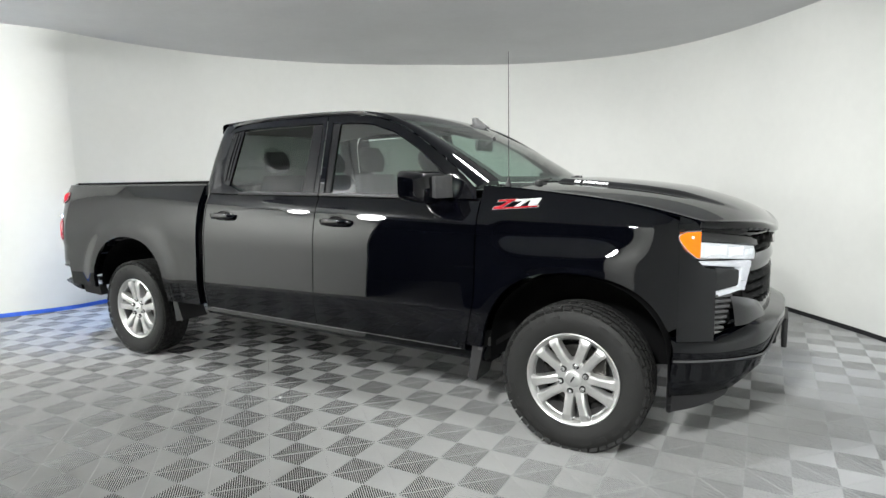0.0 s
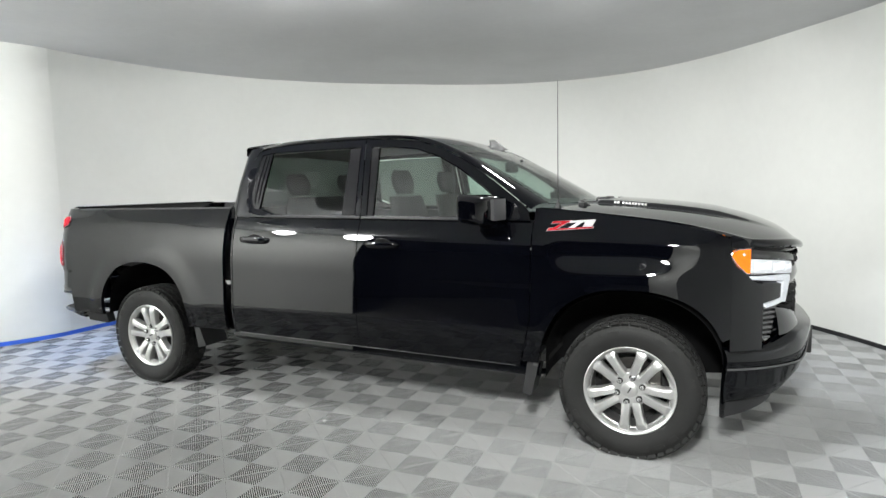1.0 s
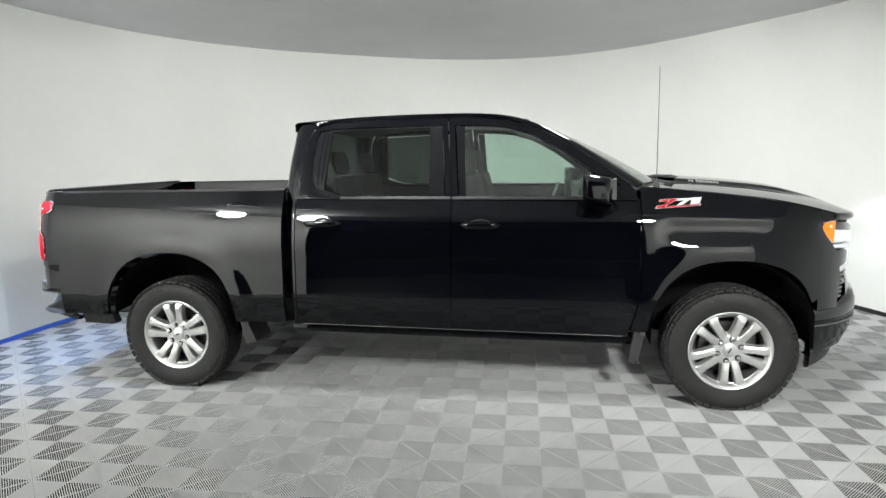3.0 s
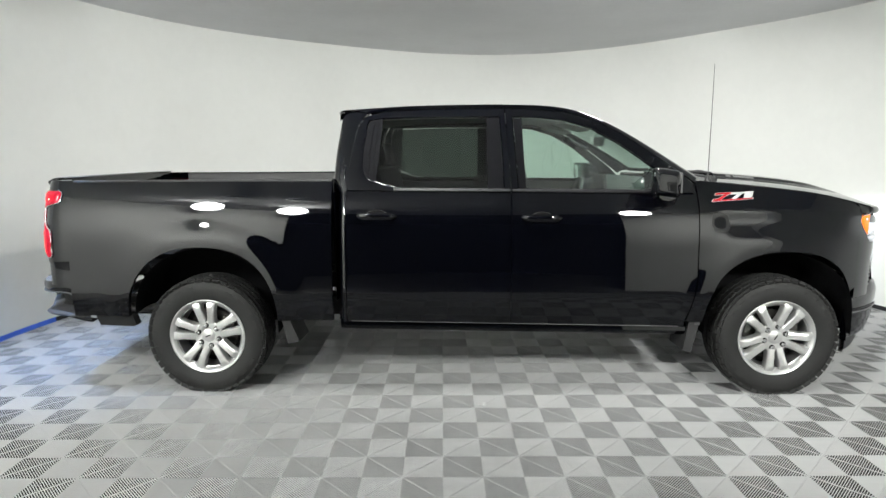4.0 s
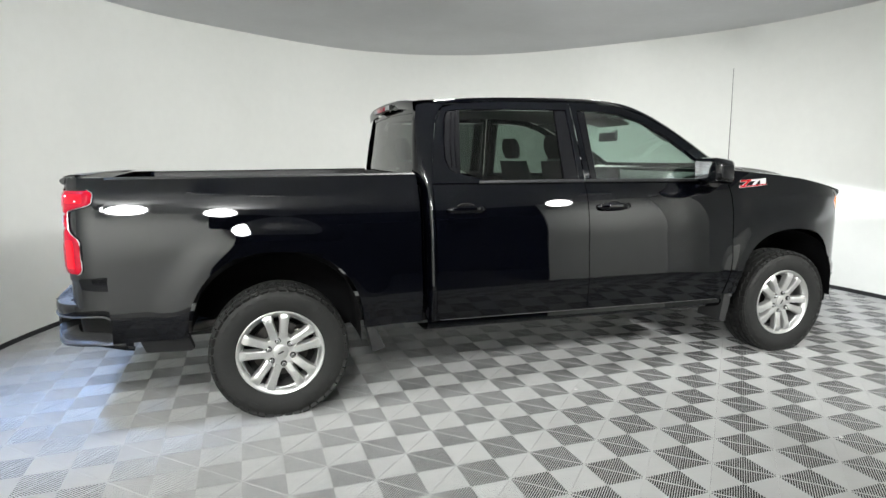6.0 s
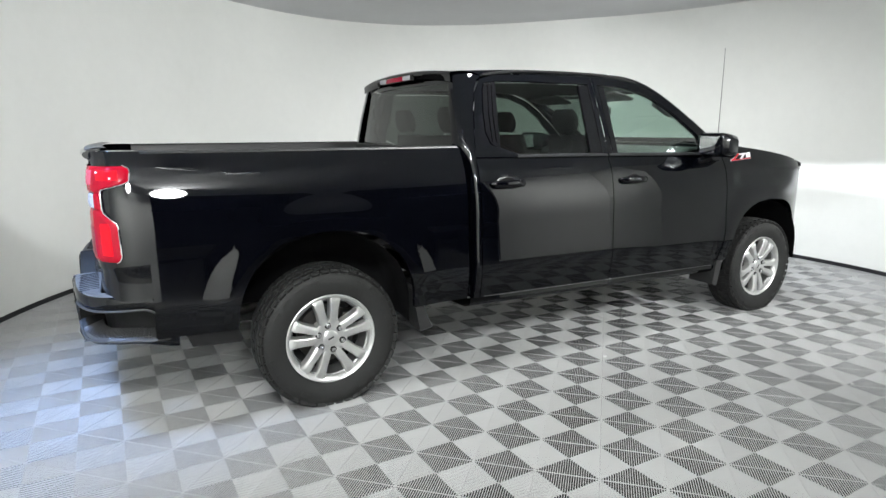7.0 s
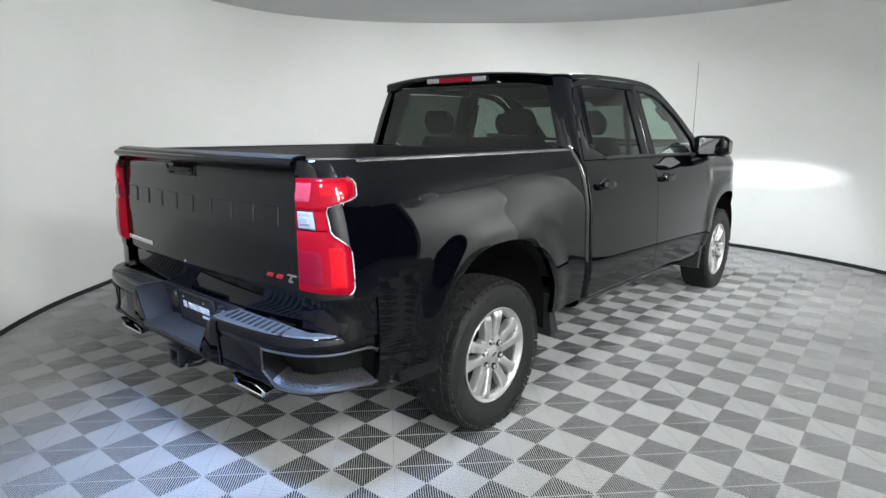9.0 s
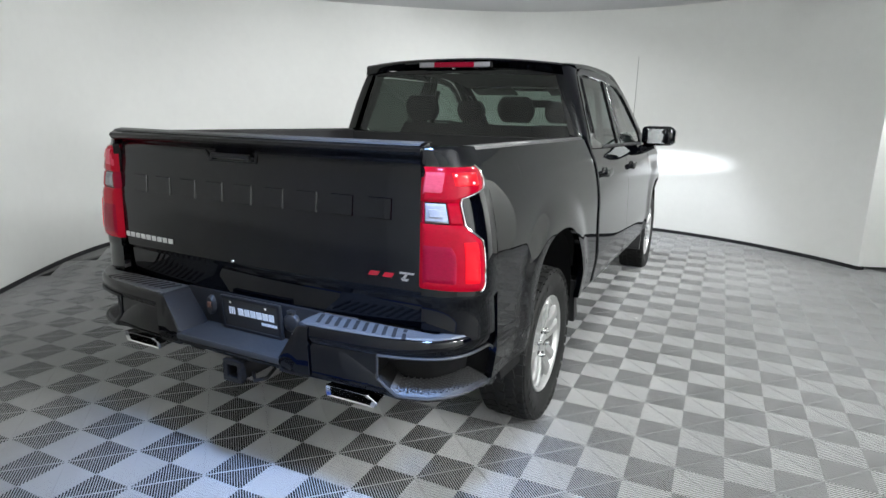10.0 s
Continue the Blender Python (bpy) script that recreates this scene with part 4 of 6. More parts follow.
part("bumper_lower", bm, M_PAINT, bumper, "gloss black lower bumper")
bm = bmesh.new()
rows = []
for y in yy:
    zl = bump_line(y)
    rows.append([Vector((max(bump_x(y, k) + 0.003, 2.352), y, zl + d)) for k, d in ((0.0, 0.008), (-0.006, 0.002), (0.0, -0.004))])
add_grid(bm, rows)
part("bumper_line", bm, M_CAP, bumper, "satin line across the bumper")
bm = bmesh.new()
rows = []
for y in ys_between(-0.88, 0.88, 40):
    x = max(nose_x(y, 0.12, 0.97), 2.375)
    rows.append([Vector((x, y, 0.41)), Vector((x - 0.01, y, 0.30 + 0.09 * max(0, 1 - (y / 0.8) ** 4))), Vector((x - 0.05, y, 0.295 + 0.09 * max(0, 1 - (y / 0.8) ** 4)))])
add_grid(bm, rows)
part("air_dam", bm, M_PLASTIC, bumper, "black plastic air dam")
for s in (-1, 1):
    bm = bmesh.new()
    rows = []
    for y in ys_between(0.905, 0.66, 12):
        x, low = max(nose_x(y, 0.05, 0.97), 2.362), lerp(0.262, 0.325, (0.905 - y) / 0.245)
        rows.append([Vector((x, s * y, 0.40)), Vector((x - 0.006, s * (y - 0.006), low + 0.02)), Vector((x - 0.012, s * (y - 0.010), low)), Vector((x - 0.030, s * (y - 0.02), low + 0.004)), Vector((x - 0.030, s * (y - 0.02), 0.40))])
    add_grid(bm, rows)
    part("air_flap", bm, M_PLASTIC, bumper, "black plastic lip below the bumper's end")
for s in (-1, 1):
    bm = bmesh.new()
    x = nose_x(0.36) - 0.0
    add_box(bm, (x, s * 0.36, 0.60), (0.10, 0.05, 0.11), 0.012)
    part("tow_hook", bm, M_DARK, bumper, "black tow hook")
bm = bmesh.new()
add_box(bm, (bump_x(0, 0) + 0.010, 0, 0.555), (0.030, 0.31, 0.17), 0.008)
part("plate_holder", bm, M_PLASTIC, bumper, "blank black front plate holder")

# ---- tailgate ----
tail = tagged(new("tailgate"))
tail.parent = truck


def tail_x(y, z):
    """The tailgate's outer face: a slight hollow under the spoiler edge, a crease low down."""
    x = table(z, [(0.75, -2.938), (0.875, -2.948), (0.893, -2.958), (1.00, -2.957), (1.12, -2.960), (1.28, -2.951), (1.335, -2.945), (1.36, -2.955)])
    return x + 0.035 * (abs(y) / 0.8) ** 2


bm = bmesh.new()
rows = []
zs = [0.75, 0.82, 0.872, 0.880, 0.890, 0.900, 0.95, 1.03, 1.12, 1.20, 1.27, 1.32, 1.345, 1.36]
for j in range(-20, 21):
    y = 0.794 * j / 20
    c = 0.035 * (abs(y) / 0.8) ** 2
    rows.append([Vector((tail_x(y, z), y, z)) for z in zs] + [Vector((x + c, y, z)) for x, z in ((-2.968, 1.369), (-2.985, 1.380), (-2.992, 1.391), (-2.988, 1.402), (-2.966, 1.413), (-2.935, 1.420), (-2.92, 1.421))] + [Vector((-2.885, y, 1.418)), Vector((-2.88, y, 1.40)), Vector((-2.88, y, 0.80))])
add_grid(bm, rows)
for row in (rows[0], rows[-1]):
    bm.faces.new([bm.verts.new(p) for p in row])
part("gate_skin", bm, M_PAINT, tail, "gloss black tailgate skin")
# black cap along the gate's top edge
bm = bmesh.new()
rows = []
for j in range(-20, 21):
    y = 0.785 * j / 20
    c = 0.035 * (abs(y) / 0.8) ** 2
    rows.append([Vector((x + c, y, z)) for x, z in ((-2.972, 1.4115), (-2.968, 1.418), (-2.935, 1.4255), (-2.90, 1.424), (-2.884, 1.4205))])
add_grid(bm, rows)
part("gate_cap", bm, M_CAP, tail, "black plastic tailgate top cap")
# handle pocket with the pull and the camera
HY, HX = 0.074, tail_x(0.1, 1.34)
bm = bmesh.new()
rim = [(0.152, 1.370), (-0.152, 1.370), (-0.138, 1.309), (0.118, 1.309)]
inner = [(0.138, 1.364), (-0.140, 1.364), (-0.128, 1.316), (0.108, 1.316)]
va = [bm.verts.new((HX - 0.004, HY + a, z)) for a, z in rim]
vb = [bm.verts.new((HX - 0.006, HY + a, z)) for a, z in inner]
vc = [bm.verts.new((HX + 0.022, HY + a * 0.95, z)) for a, z in inner]
for la, lb in ((va, vb), (vb, vc)):
    for i in range(4):
        bm.faces.new((la[i], la[(i + 1) % 4], lb[(i + 1) % 4], lb[i]))
bm.faces.new(vc)
hp = part("handle_pocket", bm, M_TRIM, tail, "dark recessed tailgate handle", smooth=False)
bm = bmesh.new()
add_box(bm, (HX - 0.008, HY - 0.01, 1.335), (0.022, 0.20, 0.020), 0.006)
part("pull", bm, M_TRIM, hp)
for dy in (0.095, -0.115):
    bm = bmesh.new()
    add_lathe(bm, [(0.0, -0.004), (0.009, -0.003), (0.012, 0.0), (0.013, 0.006)], (HX - 0.008, HY + dy, 1.328), "X", 16)
    part("pocket_lens", bm, M_PIANO, hp, "small dark camera lens")
# nine raised block shapes across the gate
for k in range(9):
    y = 0.64 - 0.158 * k
    bm = bmesh.new()
    ring_ = [(y - 0.050, 1.146), (y + 0.050, 1.146), (y + 0.050, 1.226), (y - 0.050, 1.226)]
    add_prism(bm, [(tail_x(a, z) + 0.004, a, z) for a, z in ring_], [(tail_x(a, z) - 0.0050, lerp(a, y, 0.09), lerp(z, 1.186, 0.09)) for a, z in ring_])
    part("raised_block", bm, M_PAINT, tail, "raised gloss black block", smooth=False)
# small silver bars and the red and silver badge
for k in range(9):
    y = 0.760 - 0.0385 * k
    bm = bmesh.new()
    add_box(bm, (tail_x(y, 0.94) - 0.002, y, 0.941), (0.006, 0.030, 0.023), 0.0015)
    part("silver_bar", bm, M_CHROME, tail, "small silver bar")
bm = bmesh.new()
add_lathe(bm, [(0.0, -0.004), (0.006, -0.003), (0.0085, 0.001), (0.009, 0.004)], (tail_x(0.08, 0.905) - 0.001, 0.078, 0.902), "X", 14)
part("lock", bm, M_CHROME, tail, "small chrome lock cylinder")


def slanted(bm, p, u, v, n, u0, u1, v0, v1, lean, th):
    """A slanted bar on a plane: p origin, u along, v up, n outwards."""
    q = [(u0 + lean * v0, v0), (u1 + lean * v0, v0), (u1 + lean * v1, v1), (u0 + lean * v1, v1)]
    add_prism(bm, [p + u * a + v * b for a, b in q], [p + u * a + v * b + n * th for a, b in q])


def rear_badge():
    p = Vector((tail_x(-0.66, 0.95) - 0.001, -0.566, 0.932))
    u, v, n = Vector((0.06, -1, 0)).normalized(), Vector((0, 0, 1)), Vector((-1, 0, 0))
    bm = bmesh.new()
    for k in range(3):
        slanted(bm, p, u, v, n, 0.060 * k - 0.003, 0.060 * k + 0.054, -0.004, 0.006, 0.7, 0.004)
        slanted(bm, p, u, v, n, 0.060 * k + 0.002, 0.060 * k + 0.060, 0.022, 0.030, 0.7, 0.004)
        slanted(bm, p, u, v, n, 0.060 * k + 0.026 * (k == 2), 0.060 * k + 0.012 + 0.026 * (k == 2), 0.004, 0.024, 0.7, 0.004)
    plate = part("badge", bm, M_CHROME, tail, "slanted silver badge bars", smooth=False)
    bm = bmesh.new()
    for k in range(2):
        slanted(bm, p, u, v, n, 0.060 * k + 0.006, 0.060 * k + 0.046, 0.003, 0.021, 0.7, 0.0055)
    part("badge_fill", bm, M_BADGE_RED, plate, "red enamel fill", smooth=False)


rear_badge()
# ---- tail lamps, wrapping the bed's corner ----
def corner(t, out=0.0, z=1.0):
    """Plan curve round the bed's rear corner: t 0 at the tailgate, 1 on the side."""
    k = half_width(-2.70, z) / 0.985
    pts = [(-2.940, 0.801), (-2.932, 0.85 * k), (-2.912, 0.912 * k), (-2.868, 0.963 * k), (-2.80, 0.983 * k), (-2.725, 0.985 * k)]
    x, y = edge_at(t * 5, pts)
    q0, q1 = edge_at(max(0, t - 0.02) * 5, pts), edge_at(min(1, t + 0.02) * 5, pts)
    dx, dy = q1[0] - q0[0], q1[1] - q0[1]
    L = math.hypot(dx, dy)
    return x - out * dy / L, y + out * dx / L


LAMP_EDGE = [(0.915, 0.62), (0.922, 0.665), (0.940, 0.685), (1.075, 0.675), (1.095, 0.66), (1.135, 0.515), (1.150, 0.485), (1.222, 0.475), (1.240, 0.50), (1.266, 0.79), (1.278, 0.835), (1.322, 0.85), (1.338, 0.835), (1.346, 0.78)]


def lamp_piece(s, z0, z1, left, right, out, nz=18, nt=18, depth=0.02):
    """A lens between two heights, bounded by left(z) and right(z) along the corner's curve."""
    bm = bmesh.new()
    rows = []
    for j in range(nz + 1):
        z = lerp(z0, z1, j / nz)
        a, b = left(z), right(z)
        row = []
        for k in range(nt + 1):
            f = k / nt
            t = lerp(a, b, f)
            e = min(1.0, min(f, 1 - f) * 9, min(j, nz - j) / nz * 9)
            x, y = corner(t, out - 0.007 * (1 - e) ** 2, z)
            row.append(Vector((x, s * y, z)))
        rows.append(row)
    add_grid(bm, rows)
    thicken(bm, lambda co: Vector((depth, -s * depth, 0)))
    return bm


def lamp_right(inset=0.0):
    return lambda z: table(z, LAMP_EDGE) - inset


def flat_t(t):
    return lambda z: t


for s in (-1, 1):
    # bed corner post behind the lamp
    bm = bmesh.new()
    rows = []
    for k in range(19):
        row = []
        for z in (0.735, 0.76, 0.80, 0.872, 0.884, 0.9, 1.0, 1.1, 1.2, 1.27, 1.30, 1.315, 1.33, 1.36, 1.39, 1.402):
            lip = table(z, [(1.33, 0.0), (1.36, 0.006), (1.39, 0.017), (1.402, 0.014)]) * max(0, 1 - k / 9)
            x, y = corner(k / 18, lip if z > 0.88 else -0.006, z)
            row.append(Vector((x, s * y, z)))
        rows.append(row + [Vector((lerp(x, -2.78, 0.05), s * lerp(y, 0.82, 0.05), 1.4085)), Vector((lerp(x, -2.78, 0.5), s * lerp(y, 0.82, 0.5), 1.4115)), Vector((-2.78, s * 0.82, 1.412))])
    add_grid(bm, rows)
    part("corner_post", bm, M_PAINT, truck)
    tl = part("tail_lamp", lamp_piece(s, 0.909, 1.352, flat_t(0.0), lambda z: table(z, LAMP_EDGE) + 0.022, 0.004, 40, 18), M_PIANO, truck, "black edged wraparound tail lamp")
    # chrome tube drawn as the white highlight along the lamp's outer outline
    bm = bmesh.new()
    pts = []
    for j in range(61):
        z = lerp(0.913, 1.349, j / 60)
        x, y = corner(table(z, LAMP_EDGE) + 0.014, 0.006, z)
        pts.append((x, s * y, z))
    add_tube(bm, pts, 0.0028, 6)
    part("rim_highlight", bm, M_CHROME, tl, "bright chrome line along the lamp's edge")
    part("upper_lens", lamp_piece(s, 1.226, 1.344, flat_t(0.015), lamp_right(0.004), 0.014, 16, 22), M_RED, tl, "lit red upper lens")
    part("waist_lens", lamp_piece(s, 1.150, 1.2255, flat_t(0.345), lamp_right(0.004), 0.012, 10, 10), M_RED, tl, "red waist lens")
    part("inner_strip", lamp_piece(s, 1.150, 1.2255, flat_t(0.015), flat_t(0.055), 0.011, 6, 4), M_REDDARK, tl, "dark red edge")
    rv = part("reverse_lens", lamp_piece(s, 1.155, 1.2215, flat_t(0.065), flat_t(0.335), 0.013, 10, 10), M_REVERSE, tl, "clear reversing lens")
    part("reverse_bulb", lamp_piece(s, 1.170, 1.206, flat_t(0.11), flat_t(0.30), 0.0165, 6, 6, 0.004), M_REVERSE, rv, "pale ribbed bulb cover")
    part("lower_lens", lamp_piece(s, 0.918, 1.1495, flat_t(0.015), lamp_right(0.004), 0.014, 26, 22), M_RED, tl, "lit red lower lens")
    part("inner_lens", lamp_piece(s, 0.935, 1.085, flat_t(0.03), lambda z: 0.40 - 0.06 * max(0, (z - 1.05) / 0.035), 0.0165, 10, 12, 0.006), M_REDDARK, tl, "darker crimson inner lens")
    part("inner_lens", lamp_piece(s, 1.252, 1.334, flat_t(0.03), lambda z: 0.34 + 0.10 * (z - 1.252) / 0.082, 0.0165, 8, 10, 0.006), M_PINK, tl, "paler crimson inner lens")
    part("core_lens", lamp_piece(s, 0.938, 1.102, flat_t(0.45), lambda z: table(z, LAMP_EDGE) - 0.06, 0.0165, 12, 10, 0.006), M_REDCORE, tl, "bright glowing red lens")
    part("core_lens", lamp_piece(s, 1.278, 1.330, flat_t(0.45), flat_t(0.76), 0.0165, 8, 10, 0.006), M_REDCORE, tl, "bright glowing red lens")
    for t_, z_ in ((0.50, 1.318), (0.66, 1.292)):
        bx, by = corner(t_, 0.019, z_)
        bm = bmesh.new()
        bmesh.ops.create_icosphere(bm, subdivisions=2, radius=0.005, matrix=Matrix.Translation((bx, s * by, z_)))
        part("bulb", bm, M_HEAD, tl, "small white lit bulb")

# ---- rear bumper ----
rb = tagged(new("rear_bumper"))
rb.parent = truck
BUMP = [(-3.080, 0.360), (-3.072, 0.52), (-3.056, 0.68), (-3.030, 0.80), (-2.984, 0.900), (-2.905, 0.965), (-2.80, 0.992), (-2.70, 0.998), (-2.632, 0.992)]
PAD_Z = 0.746


def bumper_edge(t):
    """Plan from the notch (t=0) round the corner to its end on the side (t=1), with the outward direction."""
    x, y = edge_at(t * 8, BUMP)
    q0, q1 = edge_at(max(0, t - 0.01) * 8, BUMP), edge_at(min(1, t + 0.01) * 8, BUMP)
    dx, dy = q1[0] - q0[0], q1[1] - q0[1]
    L = math.hypot(dx, dy)
    return x, y, -dy / L, dx / L


def bump_top(t):
    return PAD_Z + 0.006 * t - smooth_table(t, [(0.0, 0.0), (0.78, 0.0), (0.86, 0.012), (0.92, 0.07), (0.97, 0.145), (1.0, 0.19)])


def bump_low(t):
    return table(t, [(0.0, 0.534), (0.12, 0.536), (0.24, 0.534), (0.34, 0.514), (0.45, 0.512), (0.60, 0.520), (0.75, 0.516), (0.92, 0.482), (1.0, 0.476)])


W0, W1 = 0.255, 0.86


def window_top(t):
    return bump_top(t) - 0.068 - 0.03 * max(0, (t - 0.78) / 0.08) ** 1.5


def window_low(t):
    return bump_low(t) + 0.020 + 0.045 * max(0, (W0 + 0.07 - t) / 0.07) + 0.02 * max(0, (t - 0.80) / 0.06)


for s in (-1, 1):
    ts = sorted({round(k / 48, 5) for k in range(49)} | {W0, W0 + 0.004, W1 - 0.004, W1})
    skin, pocket = bmesh.new(), bmesh.new()
    cols = []
    for t in ts:
        x, y, ox, oy = bumper_edge(t)
        zt, zb = bump_top(t), bump_low(t)
        wt = max(min(window_top(t), zt - 0.03), zb + 0.03)
        wb = min(max(window_low(t), zb + 0.012), wt - 0.006)
        inside = W0 + 0.002 < t < W1 - 0.002
        deep = 0.105 if inside else 0.0

        def at(out, z):
            return Vector((x + ox * out, s * (y + oy * out), z))
        cols.append((inside, [at(-0.055, zt - 0.001), at(-0.012, zt), at(-0.004, zt - 0.004), at(0.0, zt - 0.013), at(0.0015, lerp(zt, wt, 0.55)), at(-0.003, wt + 0.006), at(-0.007, wt),
                              at(-0.007 - deep * 0.9, wt - 0.004 * inside), at(-0.007 - deep, wb + 0.022 * inside), at(-0.007, wb), at(-0.003, wb - 0.006), at(-0.010, zb + 0.004), at(-0.025, zb), at(-0.10, zb + 0.004)]))
    vs = [[skin.verts.new(p) for p in c[1]] for c in cols]
    ps = [[pocket.verts.new(p) for p in c[1]] for c in cols]
    for k in range(len(cols) - 1):
        cut = cols[k][0] or cols[k + 1][0]
        for j in range(13):
            grid = ps if cut and j in (6, 7, 8) else vs
            (pocket if grid is ps else skin).faces.new((grid[k][j], grid[k + 1][j], grid[k + 1][j + 1], grid[k][j + 1]))
    for b_ in (skin, pocket):
        bmesh.ops.delete(b_, geom=[v for v in b_.verts if not v.link_faces], context="VERTS")
    part("bumper_wing", skin, M_PAINT, rb, "gloss black bumper wing", sharp=50)
    st = part("corner_step", pocket, M_POCKET, rb, "dark plastic corner step")
    # satin frame round the pocket's mouth
    bm = bmesh.new()
    loop = []
    for k in range(25):
        t = lerp(W0 + 0.004, W1 - 0.004, k / 24)
        x, y, ox, oy = bumper_edge(t)
        loop.append((x, s * y, window_top(t) + 0.001))
    for k in range(24, -1, -1):
        t = lerp(W0 + 0.004, W1 - 0.004, k / 24)
        x, y, ox, oy = bumper_edge(t)
        loop.append((x - 0.004 * ox, s * (y - 0.004 * oy), max(window_low(t), bump_low(t) + 0.012) - 0.001))
    add_tube(bm, loop + loop[:1], 0.0055, 6, caps=False)
    part("pocket_frame", bm, M_STEP, st, "satin frame round the step pocket")
    # sloped tread with rows of studs
    bm = bmesh.new()
    rows = []
    for k in range(21):
        t = lerp(W0 + 0.05, W1 - 0.03, k / 20)
        x, y, ox, oy = bumper_edge(t)
        wb = window_low(t)
        rows.append([Vector((x + ox * o, s * (y + oy * o), wb + h)) for o, h in ((-0.010, 0.002), (-0.016, 0.010), (-0.095, 0.034), (-0.10, 0.030))])
    add_grid(bm, rows)
    part("tread_plate", bm, M_STEP, st, "dark grey step tread")
    bm = bmesh.new()
    for k in range(1, 34):
        t = lerp(W0 + 0.055, W1 - 0.035, k / 34)
        x, y, ox, oy = bumper_edge(t)
        for j in range(5):
            o = -0.022 - 0.016 * j - 0.008 * (k % 2)
            add_box(bm, Vector((x + ox * o, s * (y + oy * o), window_low(t) + 0.010 + 0.30 * (-0.016 - o))), (0.007, 0.007, 0.007), 0.0, Matrix.Rotation(math.atan2(oy * s, ox) + 0.785, 4, "Z"))
    part("tread_studs", bm, M_STEP, st, "raised tread studs", smooth=False)
    # top pad: textured band from the notch round the corner, with slanted slots
    bm = bmesh.new()
    rows = []
    for k in range(41):
        t = lerp(0.0, 0.90, k / 40)
        x, y, ox, oy = bumper_edge(t)
        zt = bump_top(t)
        ix, iy = (max(x + 0.02, -2.945), y) if t < 0.42 else (lerp(-2.945, x - ox * 0.075, min(1, (t - 0.42) / 0.15)), lerp(y, y - oy * 0.075, min(1, (t - 0.42) / 0.15)))
        rows.append([Vector((x - ox * 0.009, s * (y - oy * 0.009), zt - 0.002)), Vector((x - ox * 0.014, s * (y - oy * 0.014), zt + 0.005)), Vector((lerp(x - ox * 0.014, ix, 0.5), s * lerp(y - oy * 0.014, iy, 0.5), zt + 0.007)), Vector((ix, s * iy, zt + 0.006)), Vector((ix + 0.004, s * iy, zt - 0.01))])
    add_grid(bm, rows)
    pad = part("step_pad", bm, M_PADTOP, rb, "dark grey textured step pad on the bumper")
    for k in range(10):
        y = 0.405 + 0.040 * k
        bm = bmesh.new()
        add_box(bm, (-3.008 + 0.018 * (y / 0.8) ** 2, s * y, PAD_Z + 0.0075), (0.088, 0.015, 0.005), 0.002, pose(0, 0, 0, 0, 0, s * -24).to_3x3().to_4x4())
        part("pad_slot", bm, M_DARK, pad, "dark slanted slot", smooth=False)
    # plastic end of the bed side below the bumper's end
    bm = bmesh.new()
    sill = [(-2.60, 0.522), (-2.36, 0.535), (-2.335, 0.462), (-2.35, 0.452), (-2.575, 0.462)]
    add_prism(bm, [(x, s * 0.985, z) for x, z in sill], [(x, s * 0.92, z) for x, z in sill])
    part("bed_sill", bm, M_POCKET, truck, "black plastic sill end", smooth=False)
    # notch cheek: slants from the pad down to the ledge
    bm = bmesh.new()
    add_prism(bm, [(-3.081, s * 0.362, PAD_Z + 0.004), (-3.092, s * 0.268, 0.598), (-3.088, s * 0.268, 0.54), (-3.075, s * 0.40, 0.535), (-3.076, s * 0.40, PAD_Z - 0.004)],
              [(-2.945, s * 0.358, PAD_Z + 0.004), (-2.95, s * 0.245, 0.606), (-2.95, s * 0.245, 0.54), (-2.95, s * 0.40, 0.54), (-2.945, s * 0.40, PAD_Z - 0.004)])
    bmesh.ops.bevel(bm, geom=list(bm.edges), offset=0.006, segments=2, affect="EDGES", profile=0.6)
    part("notch_cheek", bm, M_TRIM, rb, "dark satin notch cheek")
    # exhaust tip
    bm = bmesh.new()
    sq = [(0.090, 0.030), (0.118, -0.004), (0.108, -0.026), (-0.108, -0.026), (-0.112, -0.004), (-0.095, 0.030)]
    rows = [[Vector((x + 0.02 * (b < 0), s * (0.565 + a * k), 0.494 + b * k)) for a, b in sq] for x, k in ((-2.70, 0.75), (-3.02, 0.92), (-3.062, 1.0), (-3.066, 0.97), (-3.062, 0.80), (-2.90, 0.74), (-2.80, 0.70))]
    add_grid(bm, rows, closed=True)
    part("exhaust_tip", bm, M_CHROME, truck, "chrome six-sided exhaust tip", smooth=False)
    bm = bmesh.new()
    add_prism(bm, [(-2.93, s * (0.565 + a * 0.74), 0.494 + b * 0.74) for a, b in sq], [(-2.92, s * (0.565 + a * 0.74), 0.494 + b * 0.74) for a, b in sq])
    part("exhaust_core", bm, M_DARK, truck, "dark inside of the exhaust tip", smooth=False)
# centre ledge, back panel and lower skirt
bm = bmesh.new()
rows = []
for j in range(-12, 13):
    y = 0.275 * j / 12
    rows.append([Vector((-2.948, y * 0.92, 0.612)), Vector((-2.965, y * 0.93, 0.606)), Vector((-3.08, y, 0.599)), Vector((-3.094, y, 0.594)), Vector((-3.098, y, 0.584)), Vector((-3.094, y, 0.57))])
add_grid(bm, rows)
part("centre_ledge", bm, M_STEP, rb, "dark grey step ledge above the hitch")
bm = bmesh.new()
rows = []
